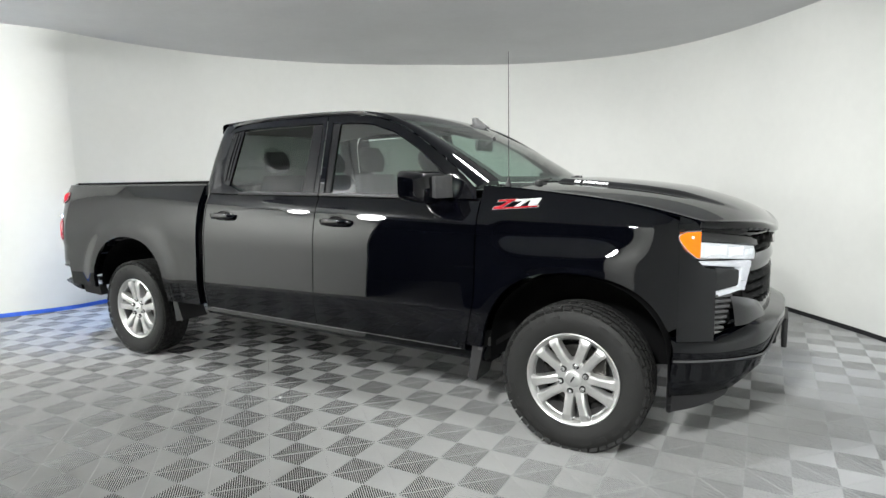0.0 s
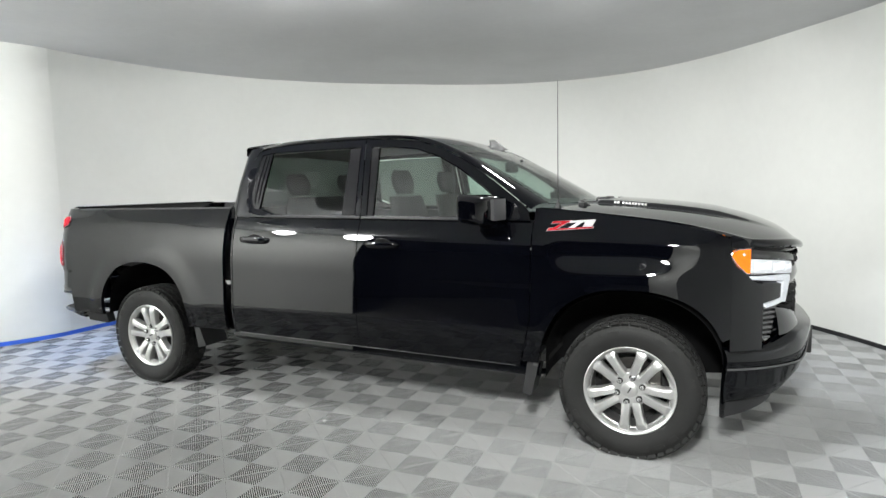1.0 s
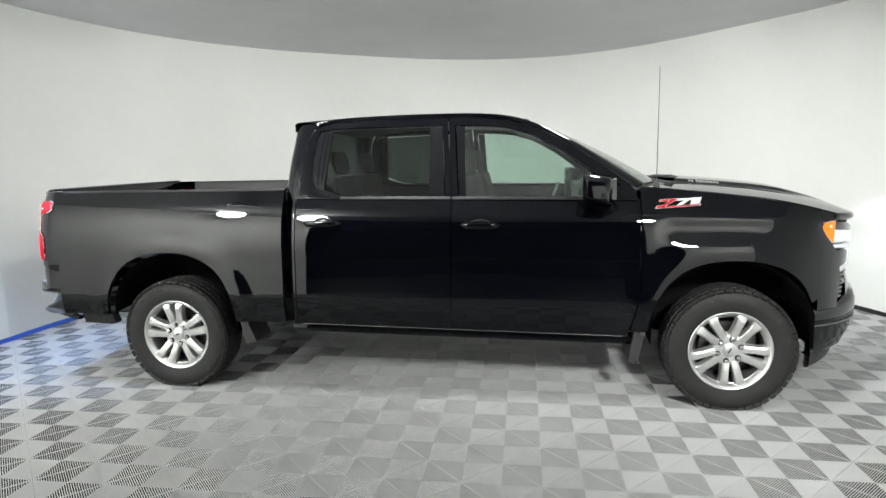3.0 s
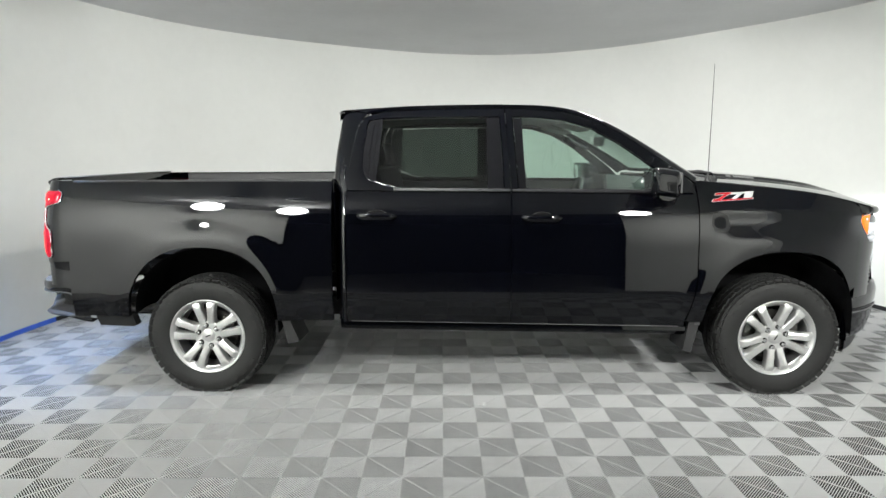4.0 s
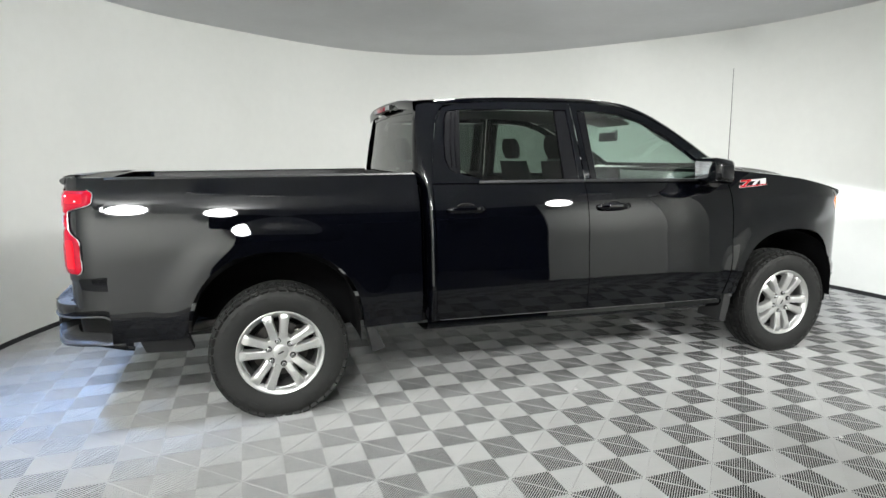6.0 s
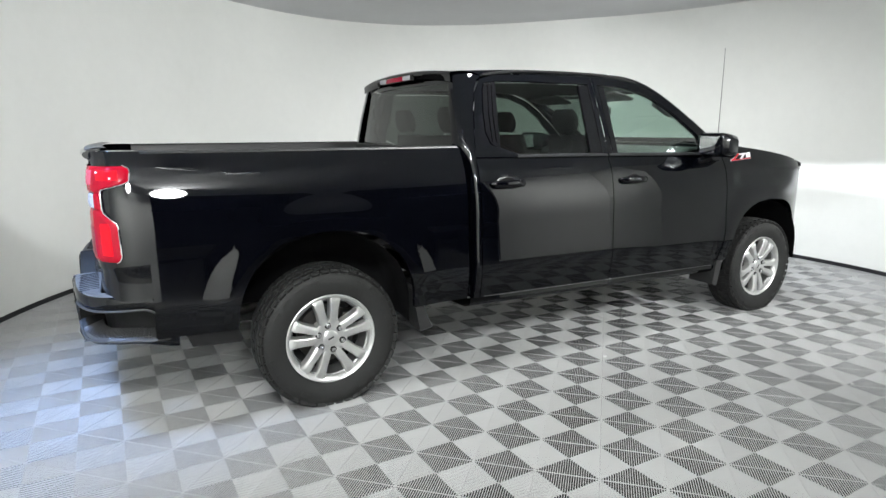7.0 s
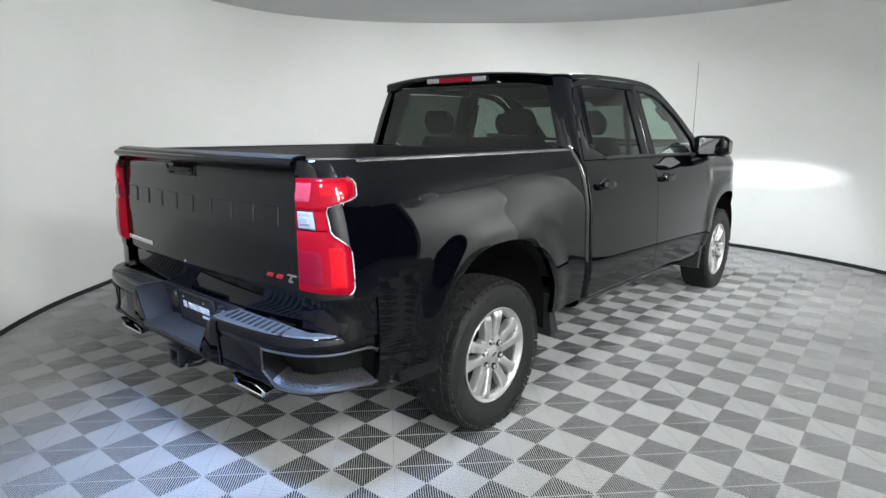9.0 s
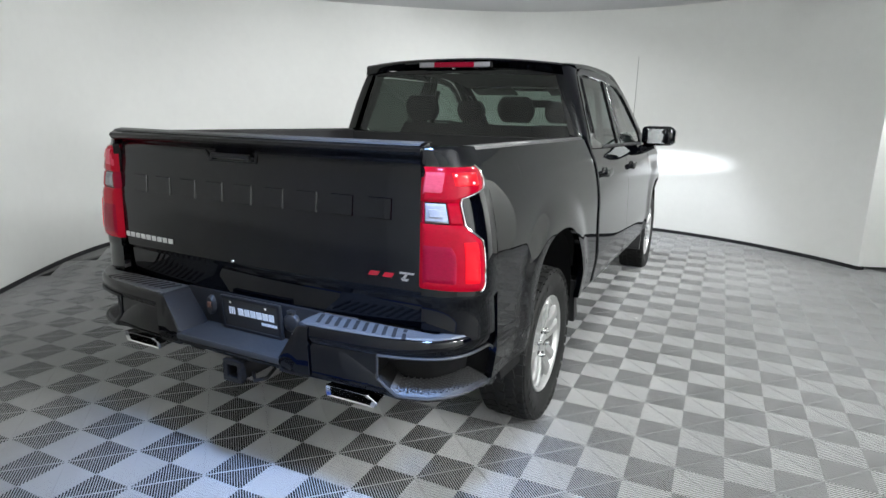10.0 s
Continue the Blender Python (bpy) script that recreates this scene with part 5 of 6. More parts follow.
for j in range(-24, 25):
    y = 0.405 * j / 24
    zt = table(abs(y), [(0.0, 0.586), (0.258, 0.586), (0.356, 0.738), (0.405, 0.742)])
    x = table(abs(y), [(0.0, -3.0945), (0.34, -3.090), (0.405, -3.0835)])
    rows.append([Vector((x + 0.006, y, zt)), Vector((x, y, zt - 0.008)), Vector((x, y, lerp(zt, 0.55, 0.5))), Vector((x + 0.004, y, 0.552)), Vector((-3.06, y, 0.536)), Vector((-3.00, y, 0.532))])
add_grid(bm, rows)
part("bumper_skirt", bm, M_PAINT, rb, "gloss black skirt below the ledge")
bm = bmesh.new()
add_box(bm, (-2.940, 0, 0.678), (0.02, 0.74, 0.15), 0.006)
part("bumper_back", bm, M_TRIM, rb, "dark satin panel behind the plate")
bm = bmesh.new()
add_lathe(bm, [(0.0, -0.016), (0.030, -0.015), (0.037, -0.010), (0.040, 0.0), (0.041, 0.012)], (-2.955, -0.225, 0.688), "X", 28)
add_box(bm, (-2.958, -0.225, 0.733), (0.02, 0.035, 0.012), 0.003)
part("trailer_socket", bm, M_PLASTIC, rb, "round black trailer socket cover")
bm = bmesh.new()
add_lathe(bm, [(0.0, -0.012), (0.020, -0.012), (0.024, -0.004), (0.026, 0.01)], (0, 0, 0), "X", 24)
bmesh.ops.transform(bm, matrix=Matrix.Translation((-2.956, 0.218, 0.690)) @ Matrix.Diagonal((1, 1, 1.75, 1)), verts=bm.verts)
soc = part("wiring_socket", bm, M_PLASTIC, rb, "oval black wiring socket")
bm = bmesh.new()
add_box(bm, (-2.9695, 0.218, 0.694), (0.004, 0.022, 0.026), 0.002)
part("socket_face", bm, M_RUST, soc, "dull brown socket face")
bm = bmesh.new()
add_box(bm, (-3.028, 0.3165, 0.668), (0.034, 0.004, 0.024), 0.001, pose(0, 0, 0, 30, 0, 0).to_3x3().to_4x4())
part("sticker", bm, M_ORANGE, rb, "small orange sticker")
# the dealer plate in its holder, its lettering as plain bars
TILT = pose(0, 0, 0, 0, -6, 0).to_3x3().to_4x4()
PY, PZ = -0.022, 0.682
bm = bmesh.new()
add_box(bm, (-2.966, PY, PZ), (0.014, 0.325, 0.150), 0.006, TILT)
pl = part("dealer_plate", bm, M_PLASTIC, truck, "black dealer plate with plain white bars")
bm = bmesh.new()
for dy, dz, w, h in ((0, 0.068, 0.318, 0.012), (0, -0.068, 0.318, 0.012), (0.154, 0, 0.012, 0.14), (-0.154, 0, 0.012, 0.14)):
    add_box(bm, (-2.975 - 0.1 * dz, PY + dy, PZ + dz), (0.006, w, h), 0.002, TILT)
part("plate_frame", bm, M_TRIM, pl, "dark satin plate frame")
for y, z, w, h in [(0.052 - 0.033 * k, 0.012, 0.027, 0.030) for k in range(6)] + [(0.112 - 0.012 * k, 0.012, 0.007, 0.032) for k in range(3)] + [(-0.062 - 0.012 * k, -0.022, 0.009, 0.012) for k in range(7)]:
    bm = bmesh.new()
    add_box(bm, (-2.974 - 0.1 * z, PY + y, PZ + z), (0.003, w, h), 0.0, TILT)
    part("plate_bar", bm, M_WHITE, pl, "white bar", smooth=False)
for y in (0.10, -0.09):
    bm = bmesh.new()
    add_lathe(bm, [(0.0, -0.005), (0.006, -0.004), (0.007, 0.002)], (-2.980, PY + y, PZ + 0.050), "X", 12)
    part("plate_bolt", bm, M_CHROME, pl)
# hitch receiver
bm = bmesh.new()
for dy, dz, sy, sz in ((0, 0.032, 0.078, 0.012), (0, -0.032, 0.078, 0.012), (0.033, 0, 0.012, 0.076), (-0.033, 0, 0.012, 0.076)):
    add_box(bm, (-2.975, -0.035 + dy, 0.492 + dz), (0.25, sy, sz), 0.003)
for dy, dz, sy, sz in ((0, 0.040, 0.098, 0.012), (0, -0.040, 0.098, 0.012), (0.043, 0, 0.012, 0.092), (-0.043, 0, 0.012, 0.092)):
    add_box(bm, (-3.088, -0.035 + dy, 0.492 + dz), (0.026, sy, sz), 0.003)
add_tube(bm, [(-2.86, -0.55, 0.50), (-2.86, 0.55, 0.50)], 0.04, 12)
add_tube(bm, [(-3.04, -0.09, 0.475), (-3.085, -0.14, 0.47), (-3.05, -0.17, 0.475), (-2.98, -0.15, 0.485)], 0.008, 8)
part("hitch_receiver", bm, M_HITCH, truck, "black square hitch receiver")

# ---- load bed ----
bm = bmesh.new()
rows = []
for j in range(-30, 31):
    y = 0.51 * j / 30
    z = 0.86 + (0.012 if j % 4 < 2 else 0.0)
    rows.append([Vector((-2.89, y, z)), Vector((-1.04, y, z))])
add_grid(bm, rows)
add_grid(bm, [[Vector((-1.045, y, z)) for y in (-0.82, -0.4, 0, 0.4, 0.82)] for z in (0.86, 1.2, 1.395)])
add_grid(bm, [[Vector((x, y, z)) for y in (-0.88, 0.88)] for x, z in ((-1.045, 1.395), (-1.03, 1.402), (-1.02, 1.39), (-1.02, 0.6))])
part("load_bed", bm, M_PLASTIC, truck, "ribbed black load bed")

# ---- mirrors, badges, flaps ----
for s in (-1, 1):
    mir = tagged(new("side_mirror"))
    mir.parent = truck
    bm = bmesh.new()
    rows = []
    for k in range(13):
        t = k / 12
        y = lerp(0.945, 1.235, t)
        e = 1 - 0.40 * max(0, (t - 0.80) / 0.20) ** 2 - 0.2 * max(0, (0.2 - t) / 0.2) ** 2
        row = []
        for j in range(16):
            a = 2 * math.pi * j / 16
            c, q = math.cos(a), math.sin(a)
            px = math.copysign(abs(c) ** 0.36, c) * 0.085 * e
            pz = math.copysign(abs(q) ** 0.30, q) * 0.083 * e
            row.append(Vector((1.045 + px - 0.05 * (t - 0.5), s * y, 1.400 + pz - 0.012 * (px / 0.085))))
        rows.append(row)
    vs = add_grid(bm, rows, closed=True)
    bm.faces.new(vs[0][::-1]), bm.faces.new(vs[-1])
    shell = part("mirror_shell", bm, M_PAINT, mir, "gloss black mirror shell")
    bm = bmesh.new()
    add_prism(bm, [(0.957, s * 1.005, 1.335), (0.957, s * 1.205, 1.340), (0.948, s * 1.205, 1.462), (0.948, s * 1.005, 1.465)], [(0.985, s * 1.005, 1.335), (0.985, s * 1.205, 1.340), (0.985, s * 1.205, 1.462), (0.985, s * 1.005, 1.465)])
    part("mirror_glass", bm, M_MIRROR, mir, "silver mirror glass", smooth=False)
    bm = bmesh.new()
    add_prism(bm, [(1.162, s * 0.962, 1.335), (1.146, s * 1.125, 1.335), (1.144, s * 1.125, 1.458), (1.160, s * 0.962, 1.458)], [(1.10, s * 0.965, 1.345), (1.10, s * 1.12, 1.345), (1.10, s * 1.12, 1.452), (1.10, s * 0.965, 1.452)])
    part("mirror_cap", bm, M_CAP, mir, "satin dark cap on the mirror's front", smooth=False)
    bm = bmesh.new()
    rows = []
    for k in range(7):
        t = k / 6
        y = lerp(0.93, 1.06, t)
        w = lerp(0.10, 0.055, t)
        zc = lerp(1.265, 1.315, t)
        h = lerp(0.05, 0.03, t)
        rows.append([Vector((1.085 + w * math.cos(a), s * y, zc + h * math.sin(a))) for a in [2 * math.pi * j / 12 for j in range(12)]])
    vs = add_grid(bm, rows, closed=True)
    bm.faces.new(vs[0][::-1]), bm.faces.new(vs[-1])
    part("mirror_arm", bm, M_PAINT, mir, "gloss black mirror arm")
    # red and silver fender badge, plain slanted shapes
    fend = [o for o in truck.children if o.name.startswith("fender")][0 if s < 0 else 1]
    p = side_point(1.402, 1.270, s)
    p.y += s * 0.0015
    u = (side_point(1.66, 1.288, s) - side_point(1.392, 1.270, s)).normalized() * 1.08
    v = (side_point(1.45, 1.33, s) - side_point(1.45, 1.272, s)).normalized()
    nrm = u.cross(v) * (1 if u.cross(v).y * s > 0 else -1)
    bm = bmesh.new()
    for u0, u1, v0, v1, ln in ((0.0, 0.245, -0.004, 0.006, 0.5), (0.0, 0.10, 0.040, 0.054, 0.5), (0.10, 0.18, 0.038, 0.050, 0.5), (0.185, 0.235, 0.008, 0.050, 0.4), (0.0, 0.03, 0.006, 0.016, 0.5)):
        slanted(bm, p, u, v, nrm, u0, u1, v0, v1, ln, 0.004)
    slanted(bm, p, u, v, nrm, 0.012, 0.045, 0.006, 0.042, 1.6, 0.004)
    slanted(bm, p, u, v, nrm, 0.105, 0.135, 0.006, 0.040, 1.4, 0.004)
    bd = part("fender_badge", bm, M_BADGE, fend, "slanted silver badge shapes", smooth=False)
    bm = bmesh.new()
    for u0, u1, v0, v1, ln in ((0.003, 0.241, -0.0032, 0.0050, 0.5), (0.003, 0.096, 0.041, 0.0525, 0.5), (0.003, 0.030, 0.006, 0.014, 0.5)):
        slanted(bm, p, u, v, nrm, u0, u1, v0, v1, ln, 0.0055)
    slanted(bm, p, u, v, nrm, 0.014, 0.043, 0.004, 0.044, 1.6, 0.0055)
    part("badge_fill", bm, M_BADGE_RED, bd, "red enamel fill", smooth=False)
    # mud flaps
    for pts in ([(-1.385, 0.60), (-1.345, 0.595), (-1.30, 0.46), (-1.255, 0.352), (-1.335, 0.335)], [(1.30, 0.53), (1.36, 0.545), (1.35, 0.44), (1.315, 0.285), (1.262, 0.30)]):
        bm = bmesh.new()
        add_prism(bm, [(x, s * 0.985, z) for x, z in pts], [(x + (0.012 if x < 0 else -0.012), s * 0.77, z) for x, z in pts])
        part("mud_flap", bm, M_PLASTIC, truck, "black plastic mud flap", smooth=False)
    bm = bmesh.new()
    add_box(bm, (1.345, s * 0.987, 0.50), (0.03, 0.004, 0.055), 0.001)
    part("flap_label", bm, M_CAP, truck, "small grey flap label")

# ---- wheels ----
def settle(bm):
    """Flattens a loaded tyre where it meets the floor and bulges its sidewall there."""
    for v in bm.verts:
        if v.co.z < -0.30:
            v.co.y *= 1 + 0.05 * min(1, (-0.30 - v.co.z) / 0.06)
        v.co.z = max(v.co.z, 0.0015 - HUB_Z)


def wheel(cx, s, phase):
    w = tagged(new("wheel"))
    w.parent = truck
    w.location = (cx, s * 0.868, HUB_Z)
    if s > 0:
        w.rotation_euler = (0, 0, math.pi)
    # local: outer face at -y
    bm = bmesh.new()
    prof = [(0.236, -0.085), (0.249, -0.100), (0.262, -0.108), (0.30, -0.121), (0.33, -0.123), (0.36, -0.115), (0.378, -0.102), (0.388, -0.090), (0.393, -0.06), (0.394, 0.0),
            (0.393, 0.06), (0.388, 0.090), (0.36, 0.115), (0.30, 0.121), (0.25, 0.10), (0.236, 0.085)]
    add_lathe(bm, prof, (0, 0, 0), "Y", 88)
    settle(bm)
    tyre = part("tyre", bm, M_RUBBER, w, "black all-terrain tyre")
    # tread blocks and shoulder lugs
    bm = bmesh.new()
    n = 46
    for row, (y, wy, lean) in enumerate(((-0.094, 0.030, 0), (-0.052, 0.036, 14), (0.0, 0.040, -14), (0.052, 0.036, 14), (0.094, 0.030, 0))):
        for k in range(n):
            a = 2 * math.pi * (k + 0.5 * (row % 2)) / n
            r = 0.395 if abs(y) < 0.09 else 0.389
            m = Matrix.Rotation(-a, 4, "Y") @ Matrix.Translation((r, y, 0)) @ Matrix.Rotation(radians(lean), 4, "X")
            add_box(bm, (0, 0, 0), (0.010, wy, 0.047 if row % 2 else 0.045), 0.0, m)
    for k in range(n):
        a = 2 * math.pi * k / n
        for yy in (-0.109, 0.109):
            m = Matrix.Rotation(-a, 4, "Y") @ Matrix.Translation((0.373, yy * 0.985, 0)) @ Matrix.Rotation(radians(-38 if yy < 0 else 38), 4, "Z")
            add_box(bm, (0, 0, 0), (0.030, 0.008, 0.044 if k % 2 else 0.036), 0.0, m)
    settle(bm)
    part("tread", bm, M_RUBBER, tyre, "blocky tread", smooth=False)
    # raised sidewall ring and lettering as plain bars
    for k in range(24):
        if k % 6 in (0, 5):
            continue
        bm = bmesh.new()
        add_box(bm, (0, 0, 0), (0.024, 0.003, 0.05), 0.0, Matrix.Rotation(-2 * math.pi * k / 24, 4, "Y") @ Matrix.Translation((0.335, -0.1225, 0)))
        part("sidewall_bar", bm, M_RUBBER, tyre, smooth=False)
    # rim barrel and lip
    bm = bmesh.new()
    add_lathe(bm, [(0.251, -0.100), (0.2515, -0.107), (0.247, -0.110), (0.239, -0.106), (0.232, -0.096), (0.222, -0.080), (0.215, -0.02), (0.212, 0.06), (0.236, 0.09)], (0, 0, 0), "Y", 80)
    rim = part("rim", bm, M_ALLOY, w, "bright silver alloy rim")
    bm = bmesh.new()
    add_lathe(bm, [(0.226, -0.082), (0.213, -0.075), (0.209, -0.02), (0.206, 0.06), (0.21, 0.085)], (0, 0, 0), "Y", 64)
    part("rim_barrel", bm, M_BARREL, rim, "dull inner barrel of the rim")
    bm = bmesh.new()
    add_lathe(bm, [(0.0, 0.0), (0.165, 0.0), (0.165, 0.025), (0.0, 0.025)], (0, 0, 0), "Y", 48)
    part("brake_disc", bm, M_STEEL, w, "dark steel brake disc")
    bm = bmesh.new()
    add_box(bm, (0.125, 0.0, 0.05), (0.08, 0.09, 0.15), 0.012)
    part("brake_caliper", bm, M_STEEL, w, "grey brake caliper")
    bm = bmesh.new()
    add_lathe(bm, [(0.0, 0.03), (0.21, 0.03), (0.21, 0.05), (0.0, 0.05)], (0, 0, 0), "Y", 40)
    part("brake_shield", bm, M_DARK, w, "black brake shield")
    # five pairs of spokes
    for k in range(5):
        base = phase + 72 * k
        for side in (-1, 1):
            bm = bmesh.new()
            rows = []
            side_in = (1.3, 0.7) if side > 0 else (0.7, 1.3)
            for q in range(11):
                f = q / 10
                r = lerp(0.076, 0.241, f)
                off = side * table(f, [(0, 0.026), (0.35, 0.034), (0.7, 0.045), (1, 0.055)])
                hw = table(f, [(0, 0.025), (0.5, 0.0250), (0.68, 0.0270), (0.80, 0.0320), (0.92, 0.0320), (1, 0.028)])
                y0 = table(f, [(0, -0.083), (0.3, -0.094), (0.70, -0.102), (0.78, -0.101), (1, -0.088)])
                rows.append([Vector((r, y0 + 0.050, off - hw * 1.05)), Vector((r, y0 + 0.010, off - hw)), Vector((r, y0 + 0.0015, off - hw * 0.88)), Vector((r, y0 - 0.003, off - hw * 0.55 * side_in[0])), Vector((r, y0 - 0.003, off + hw * 0.55 * side_in[1])), Vector((r, y0 + 0.0015, off + hw * 0.88)), Vector((r, y0 + 0.010, off + hw)), Vector((r, y0 + 0.050, off + hw * 1.05))])
            vs = add_grid(bm, rows, closed=True)
            bm.faces.new(vs[0][::-1]), bm.faces.new(vs[-1])
            bmesh.ops.transform(bm, matrix=Matrix.Rotation(-radians(base), 4, "Y"), verts=bm.verts)
            part("spoke", bm, M_ALLOY, rim, sharp=7)
    bm = bmesh.new()
    add_lathe(bm, [(0.0, -0.080), (0.060, -0.080), (0.088, -0.084), (0.099, -0.080), (0.104, -0.066), (0.106, -0.03), (0.0, -0.03)], (0, 0, 0), "Y", 60)
    part("hub_plate", bm, M_ALLOY, rim, "silver hub plate")
    bm = bmesh.new()
    add_lathe(bm, [(0.0, -0.094), (0.034, -0.092), (0.043, -0.087), (0.046, -0.078)], (0, 0, 0), "Y", 40)
    cap = part("centre_cap", bm, M_ALLOY, rim, "silver centre cap")
    bm = bmesh.new()
    add_box(bm, (0, -0.0945, 0), (0.036, 0.002, 0.008), 0.0, pose(0, 0, 0, 0, -phase, 0).to_3x3().to_4x4())
    part("cap_mark", bm, M_DARK, cap, "small black mark", smooth=False)
    for k in range(6):
        a = radians(phase + 18 + 60 * k)
        bm = bmesh.new()
        c = (0.072 * math.cos(a), 0, 0.072 * math.sin(a))
        add_lathe(bm, [(0.0, -0.104), (0.007, -0.1025), (0.0115, -0.096), (0.0125, -0.080), (0.0135, -0.080)], c, "Y", 12)
        part("lug_nut", bm, M_CHROME, rim, "chrome lug nut")
    # dark rings on the hub plate stand for the shade in the nut recesses
    for k in range(6):
        a = radians(phase + 18 + 60 * k)
        bm = bmesh.new()
        add_lathe(bm, [(0.010, -0.0862), (0.0175, -0.0866), (0.0185, -0.080)], (0.072 * math.cos(a), 0, 0.072 * math.sin(a)), "Y", 14)
        part("lug_shade", bm, M_DARK, rim, "dark ring drawn as the shaded recess round a lug nut")
    return w


wheel(WB, -1, 60)
wheel(-WB, -1, 23)
wheel(WB, 1, 40)
wheel(-WB, 1, 75)

# ---- underbody ----
bm = bmesh.new()
for y in (-0.45, 0.45):
    add_box(bm, (-0.2, y, 0.47), (5.3, 0.09, 0.14), 0.01)
add_box(bm, (0.2, 0, 0.50), (2.4, 1.80, 0.05), 0.01)
add_box(bm, (1.9, 0, 0.62), (1.1, 0.9, 0.4), 0.05)
add_box(bm, (-1.9, 0, 0.80), (1.9, 0.98, 0.05), 0.01)
part("chassis", bm, M_DARK, truck, "black chassis frame and floor")
bm = bmesh.new()
add_tube(bm, [(-WB, -0.80, HUB_Z), (-WB, -0.2, HUB_Z)], 0.05, 14)
add_tube(bm, [(-WB, 0.80, HUB_Z), (-WB, 0.2, HUB_Z)], 0.05, 14)
bmesh.ops.create_uvsphere(bm, u_segments=20, v_segments=12, radius=0.17, matrix=Matrix.Translation((-WB, 0, HUB_Z)))
part("rear_axle", bm, M_DARK, truck, "black rear axle")
bm = bmesh.new()
add_tube(bm, [(WB, -0.80, HUB_Z), (WB, 0.80, HUB_Z)], 0.03, 12)
part("front_axle", bm, M_DARK, truck, "black front axle shaft")
bm = bmesh.new()
add_tube(bm, [(1.0, 0.25, 0.36), (-1.2, 0.25, 0.36), (-2.0, 0.4, 0.5), (-2.4, 0.546, 0.47), (-2.8, 0.546, 0.465)], 0.035, 10)
add_tube(bm, [(-1.2, 0.25, 0.36), (-2.0, -0.45, 0.5), (-2.4, -0.546, 0.47), (-2.8, -0.546, 0.465)], 0.035, 10)
add_tube(bm, [(0.4, 0.25, 0.36), (-0.6, 0.25, 0.36)], 0.10, 14)
part("exhaust_pipe", bm, M_STEEL, truck, "dull steel exhaust pipe")

# ---- cabin ----
bm = bmesh.new()
add_grid(bm, [[Vector((x, y, z)) for y in (-0.88, -0.5, 0, 0.5, 0.88)] for x, z in ((-0.96, 1.36), (-0.94, 0.62), (0.9, 0.60), (1.30, 0.75), (1.34, 1.38))])
for s in (-1, 1):
    add_grid(bm, [[Vector((x, s * 0.90, z)) for x in (-0.96, -0.4, 0.13, 0.7, 1.32)] for z in (0.60, 0.9, 1.32)])
    add_grid(bm, [[Vector((x, s * y, 1.325)) for x in (-0.96, 0.13, 1.32)] for y in (0.90, 0.84)])
part("cabin_lining", bm, M_DASH, truck, "dark cabin floor and door lining")
bm = bmesh.new()
add_grid(bm, [[Vector((x, 0.64 * j / 6, z + 0.018 * (1 - (j / 6) ** 2))) for j in range(-6, 7)] for x, z in ((-0.95, 1.79), (-0.5, 1.835), (0.1, 1.845), (0.45, 1.825), (0.60, 1.79))])
part("headliner", bm, M_HEADLINER, truck, "light grey headliner")
# dashboard with hood over the dials and a screen
bm = bmesh.new()
rows = []
for j in range(-12, 13):
    y = 0.86 * j / 12
    hump = 0.05 * math.exp(-((y - 0.38) / 0.2) ** 2)
    rows.append([Vector((1.36, y, 1.375)), Vector((1.15, y, 1.37 + 0.5 * hump)), Vector((0.98, y, 1.345 + hump)), Vector((0.93, y, 1.30 + 0.6 * hump)), Vector((0.95, y, 1.15)), Vector((1.05, y, 0.95))])
add_grid(bm, rows)
part("dashboard", bm, M_DASH, truck, "dark grey dashboard")
bm = bmesh.new()
add_box(bm, (0.925, 0.02, 1.33), (0.03, 0.34, 0.17), 0.012, pose(0, 0, 0, 0, -8, 0).to_3x3().to_4x4())
part("screen", bm, M_DARK, truck, "black centre screen")
bm = bmesh.new()
rr = []
for k in range(29):
    a = 2 * math.pi * k / 28
    rr.append((0.19 * math.sin(a) * 0.42 + 0.0, 0.19 * math.cos(a), 0.19 * math.sin(a) * 0.9))
add_tube(bm, [(0.78 + p[0], 0.40 + p[1], 1.20 + p[2]) for p in rr], 0.016, 8, caps=False)
add_box(bm, (0.79, 0.40, 1.19), (0.05, 0.16, 0.12), 0.02)
add_tube(bm, [(0.79, 0.22, 1.20), (0.79, 0.58, 1.20)], 0.014, 8)
add_tube(bm, [(0.80, 0.40, 1.19), (0.95, 0.40, 1.10)], 0.03, 8)
part("steering_wheel", bm, M_DASH, truck, "black steering wheel")


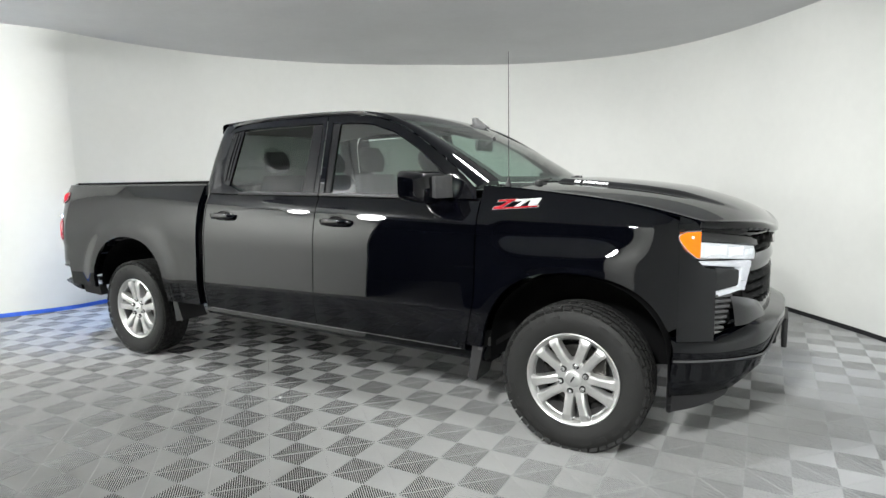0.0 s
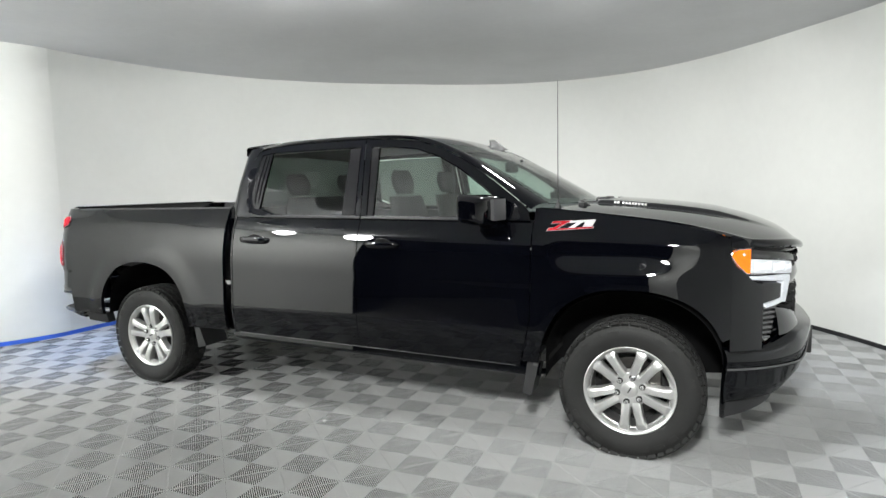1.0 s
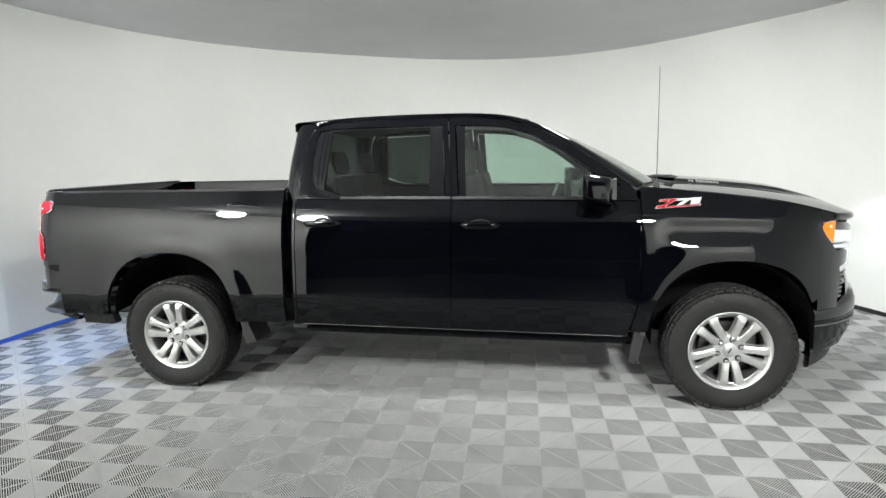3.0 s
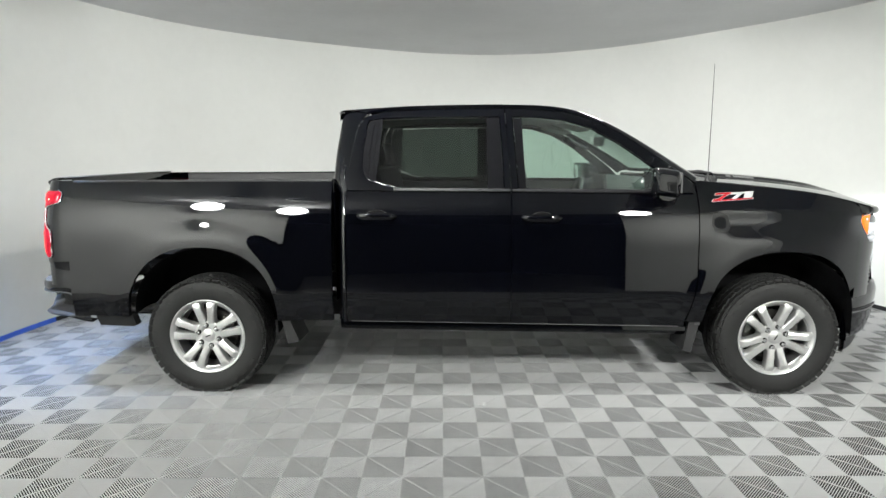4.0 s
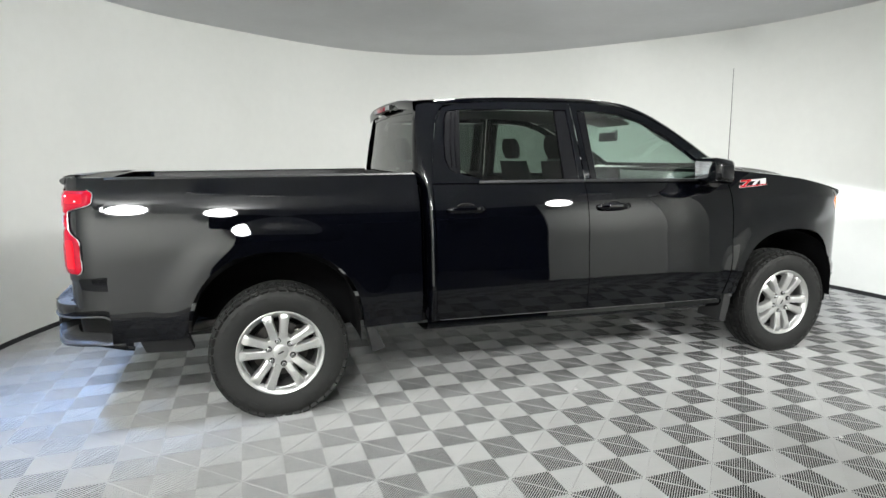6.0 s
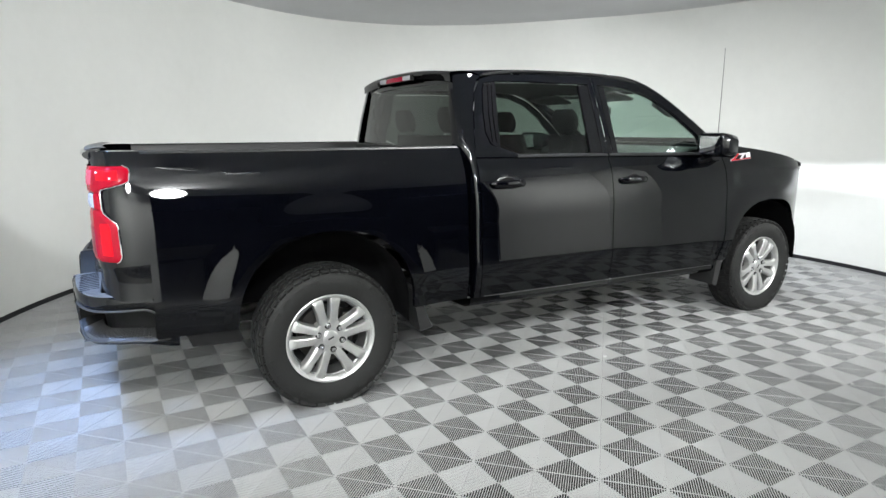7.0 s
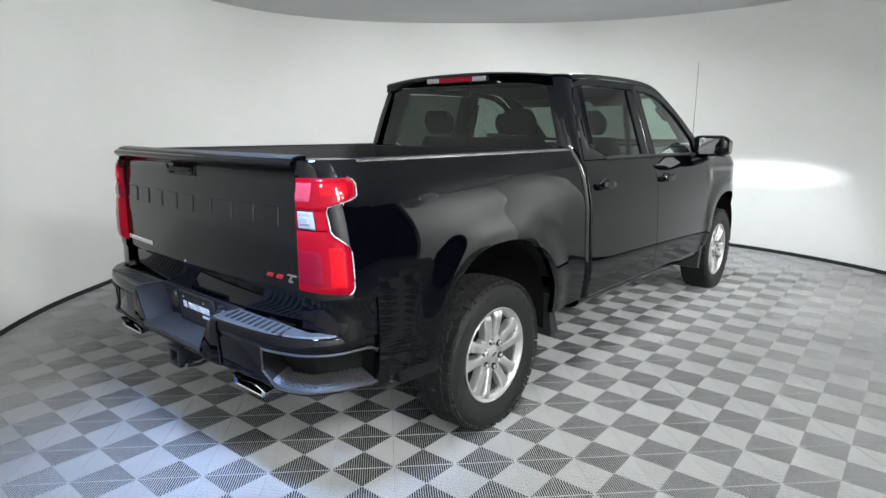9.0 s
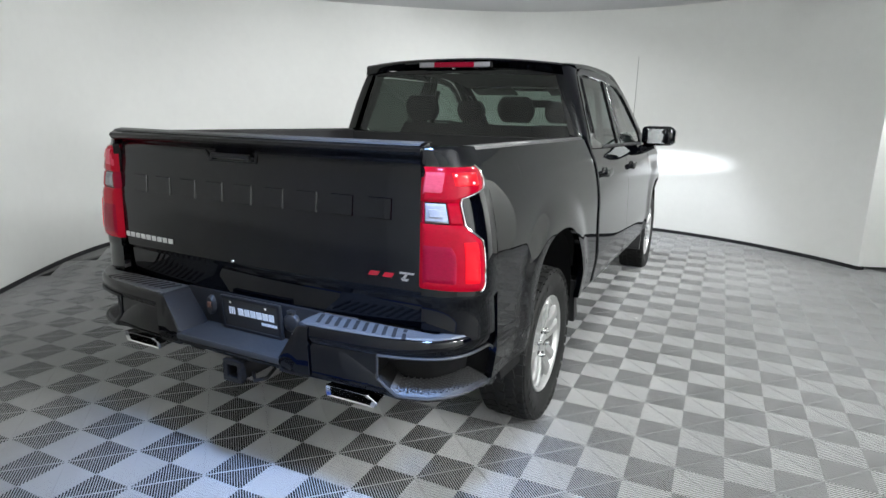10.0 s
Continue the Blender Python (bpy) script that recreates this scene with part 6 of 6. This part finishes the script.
def seat(x, y, wide):
    st = tagged(new("seat"))
    st.parent = truck
    bm = bmesh.new()
    rows = []
    for k in range(9):
        f = k / 8
        z = lerp(0.92, 1.47, f)
        xc = x - 0.02 - 0.14 * f
        hw = 0.5 * wide * (1 - 0.22 * f**3)
        rows.append([Vector((xc + 0.07 * math.cos(a) + 0.02 * abs(math.sin(a)) ** 3, y + hw * math.copysign(abs(math.sin(a)) ** 0.6, math.sin(a)), z)) for a in [2 * math.pi * j / 20 for j in range(20)]])
    vs = add_grid(bm, rows, closed=True)
    bm.faces.new(vs[-1])
    part("backrest", bm, M_SEAT, st)
    bm = bmesh.new()
    add_box(bm, (x + 0.20, y, 0.90), (0.50, wide * 0.98, 0.16), 0.05)
    part("seat_cushion", bm, M_SEAT, st)
    for hy in ((y,) if wide < 0.7 else (y - 0.36, y + 0.36)):
        bm = bmesh.new()
        rows = []
        for k in range(7):
            f = k / 6
            e = math.sin(math.pi * (0.12 + 0.76 * f)) ** 0.4
            rows.append([Vector((x - 0.16 - 0.03 * f + 0.05 * e * math.cos(a), hy + 0.135 * e * math.copysign(abs(math.sin(a)) ** 0.6, math.sin(a)), lerp(1.49, 1.66, f))) for a in [2 * math.pi * j / 16 for j in range(16)]])
        vs = add_grid(bm, rows, closed=True)
        bm.faces.new(vs[0][::-1]), bm.faces.new(vs[-1])
        part("headrest", bm, M_SEAT, st)


seat(0.36, -0.40, 0.52)
seat(0.36, 0.40, 0.52)
seat(-0.62, 0.0, 1.36)
bm = bmesh.new()
add_box(bm, (0.90, 0.0, 1.665), (0.03, 0.25, 0.075), 0.014)
add_tube(bm, [(0.915, 0, 1.68), (0.985, 0, 1.715)], 0.012, 8)
part("rear_view_mirror", bm, M_DASH, truck, "black inside mirror")
for s in (-1, 1):
    bm = bmesh.new()
    add_box(bm, (0.62, s * 0.36, 1.765), (0.20, 0.40, 0.022), 0.008, pose(0, 0, 0, 0, 14, 0).to_3x3().to_4x4())
    part("sun_visor", bm, M_HEADLINER, truck, "grey sun visor folded up")
    bm = bmesh.new()
    add_tube(bm, [(0.98, s * 0.72, 1.62), (0.94, s * 0.70, 1.62), (0.80, s * 0.68, 1.70), (0.79, s * 0.70, 1.72)], 0.015, 8)
    part("grab_handle", bm, M_DASH, truck, "grab handle on the pillar")
    bm = bmesh.new()
    add_tube(bm, [(0.12, s * 0.70, 1.74), (0.10, s * 0.76, 1.4), (0.08, s * 0.80, 1.0)], 0.022, 6)
    part("seat_belt", bm, M_SEAT, truck, "black seat belt")

# ---- loose bits on the floor ----
for x, y, r in ((-0.04, -1.178, 0.017), (0.963, -2.222, 0.013)):
    bm = bmesh.new()
    bmesh.ops.create_icosphere(bm, subdivisions=2, radius=r)
    for v in bm.verts:
        v.co *= 0.75 + 0.5 * noise.noise(v.co * 120)
        v.co.z *= 0.5
    ob = tagged(part("litter", bm, M_FOIL, None, smooth=False), "crumpled scrap of pale foil on the tiles", "litter")
    ob.location = (x, y, 0.35 * r)

# ---- floor tiles: ribs square to each tile's edges ----
CELL, TURN = 0.20050, 1.167
NODE = (0.2743, -0.0105)
TILE = CELL * math.sqrt(2)
RIBS = 27
# shallow rib sides leave the black below open, as shade in the gaps
RIB_TOP, RIB_BASE, RIB_DEPTH, SEAM = 0.0027, 0.0027, 0.0045, 0.0005


def tile_shape():
    """Vertices and faces of one tile: four wedges of ribs inside a border."""
    vs, fs = [], []

    def quad(*pts):
        fs.append(tuple(range(len(vs), len(vs) + len(pts))))
        vs.extend(pts)
    h = TILE / 2
    pitch = (TILE - 2 * SEAM) / RIBS
    for q in range(4):
        c, s = (1, 0, -1, 0)[q], (0, 1, 0, -1)[q]
        turn = lambda x, y, z: (x * c - y * s, x * s + y * c, z)
        for k in range(RIBS):
            y0 = -h + SEAM + pitch * (k + 0.5) - RIB_TOP / 2
            y1 = y0 + RIB_TOP
            x1 = h - SEAM
            xa, xb = abs(y0), abs(y1)
            if min(xa, xb) > x1 - 0.002:
                continue
            xa, xb = min(xa, x1), min(xb, x1)
            quad(turn(xa, y0, 0), turn(x1, y0, 0), turn(x1, y1, 0), turn(xb, y1, 0))
            d = (RIB_BASE - RIB_TOP) / 2
            quad(turn(xa, y0 - d, -RIB_DEPTH), turn(x1, y0 - d, -RIB_DEPTH), turn(x1, y0, 0), turn(xa, y0, 0))
            quad(turn(xb, y1, 0), turn(x1, y1, 0), turn(x1, y1 + d, -RIB_DEPTH), turn(xb, y1 + d, -RIB_DEPTH))
        quad(turn(h - SEAM, -h + SEAM, 0), turn(h - 0.0004, -h + 0.0004, 0), turn(h - 0.0004, h - 0.0004, 0), turn(h - SEAM, h - SEAM, 0))
        quad(turn(h - SEAM, -h + SEAM, -RIB_DEPTH), turn(h - SEAM, -h + SEAM, 0), turn(h - SEAM, h - SEAM, 0), turn(h - SEAM, h - SEAM, -RIB_DEPTH))
    return vs, fs


TV, TF = tile_shape()
tile_mesh = bpy.data.meshes.new("tile")
tile_mesh.from_pydata(TV, [], TF)
tile_mesh.materials.append(M_TILE)
floor = bpy.data.objects["floor"]
places = []
ang = radians(45 + TURN)
eu, ev = Vector((math.cos(ang), math.sin(ang), 0)), Vector((-math.sin(ang), math.cos(ang), 0))
for i in range(-24, 25):
    for j in range(-24, 25):
        p = Vector((*NODE, 0)) + eu * TILE * (i + 0.5) + ev * TILE * (j + 0.5)
        if math.hypot(p.x - CX, p.y - CY) < R_WALL + 0.16:
            places.append(p)
places.sort(key=lambda p: math.hypot(p.x + 0.9, p.y + 2.4))
spin = Matrix.Rotation(ang, 4, "Z")
for p in places[:300]:
    t = new("tile", tile_mesh)
    t.parent = floor
    t.matrix_basis = Matrix.Translation(p) @ spin
base = np.array(TV) @ np.array(spin.to_3x3()).T
nv = len(TV)
av = np.concatenate([base + np.array(p) for p in places[300:]])
af = [tuple(a + nv * k for a in f) for k in range(len(places) - 300) for f in TF]
me = bpy.data.meshes.new("tile_field")
me.from_pydata(av.tolist(), [], af)
me.materials.append(M_TILE)
field = tagged(new("tile_field", me), kind="stuff")
field.parent = floor
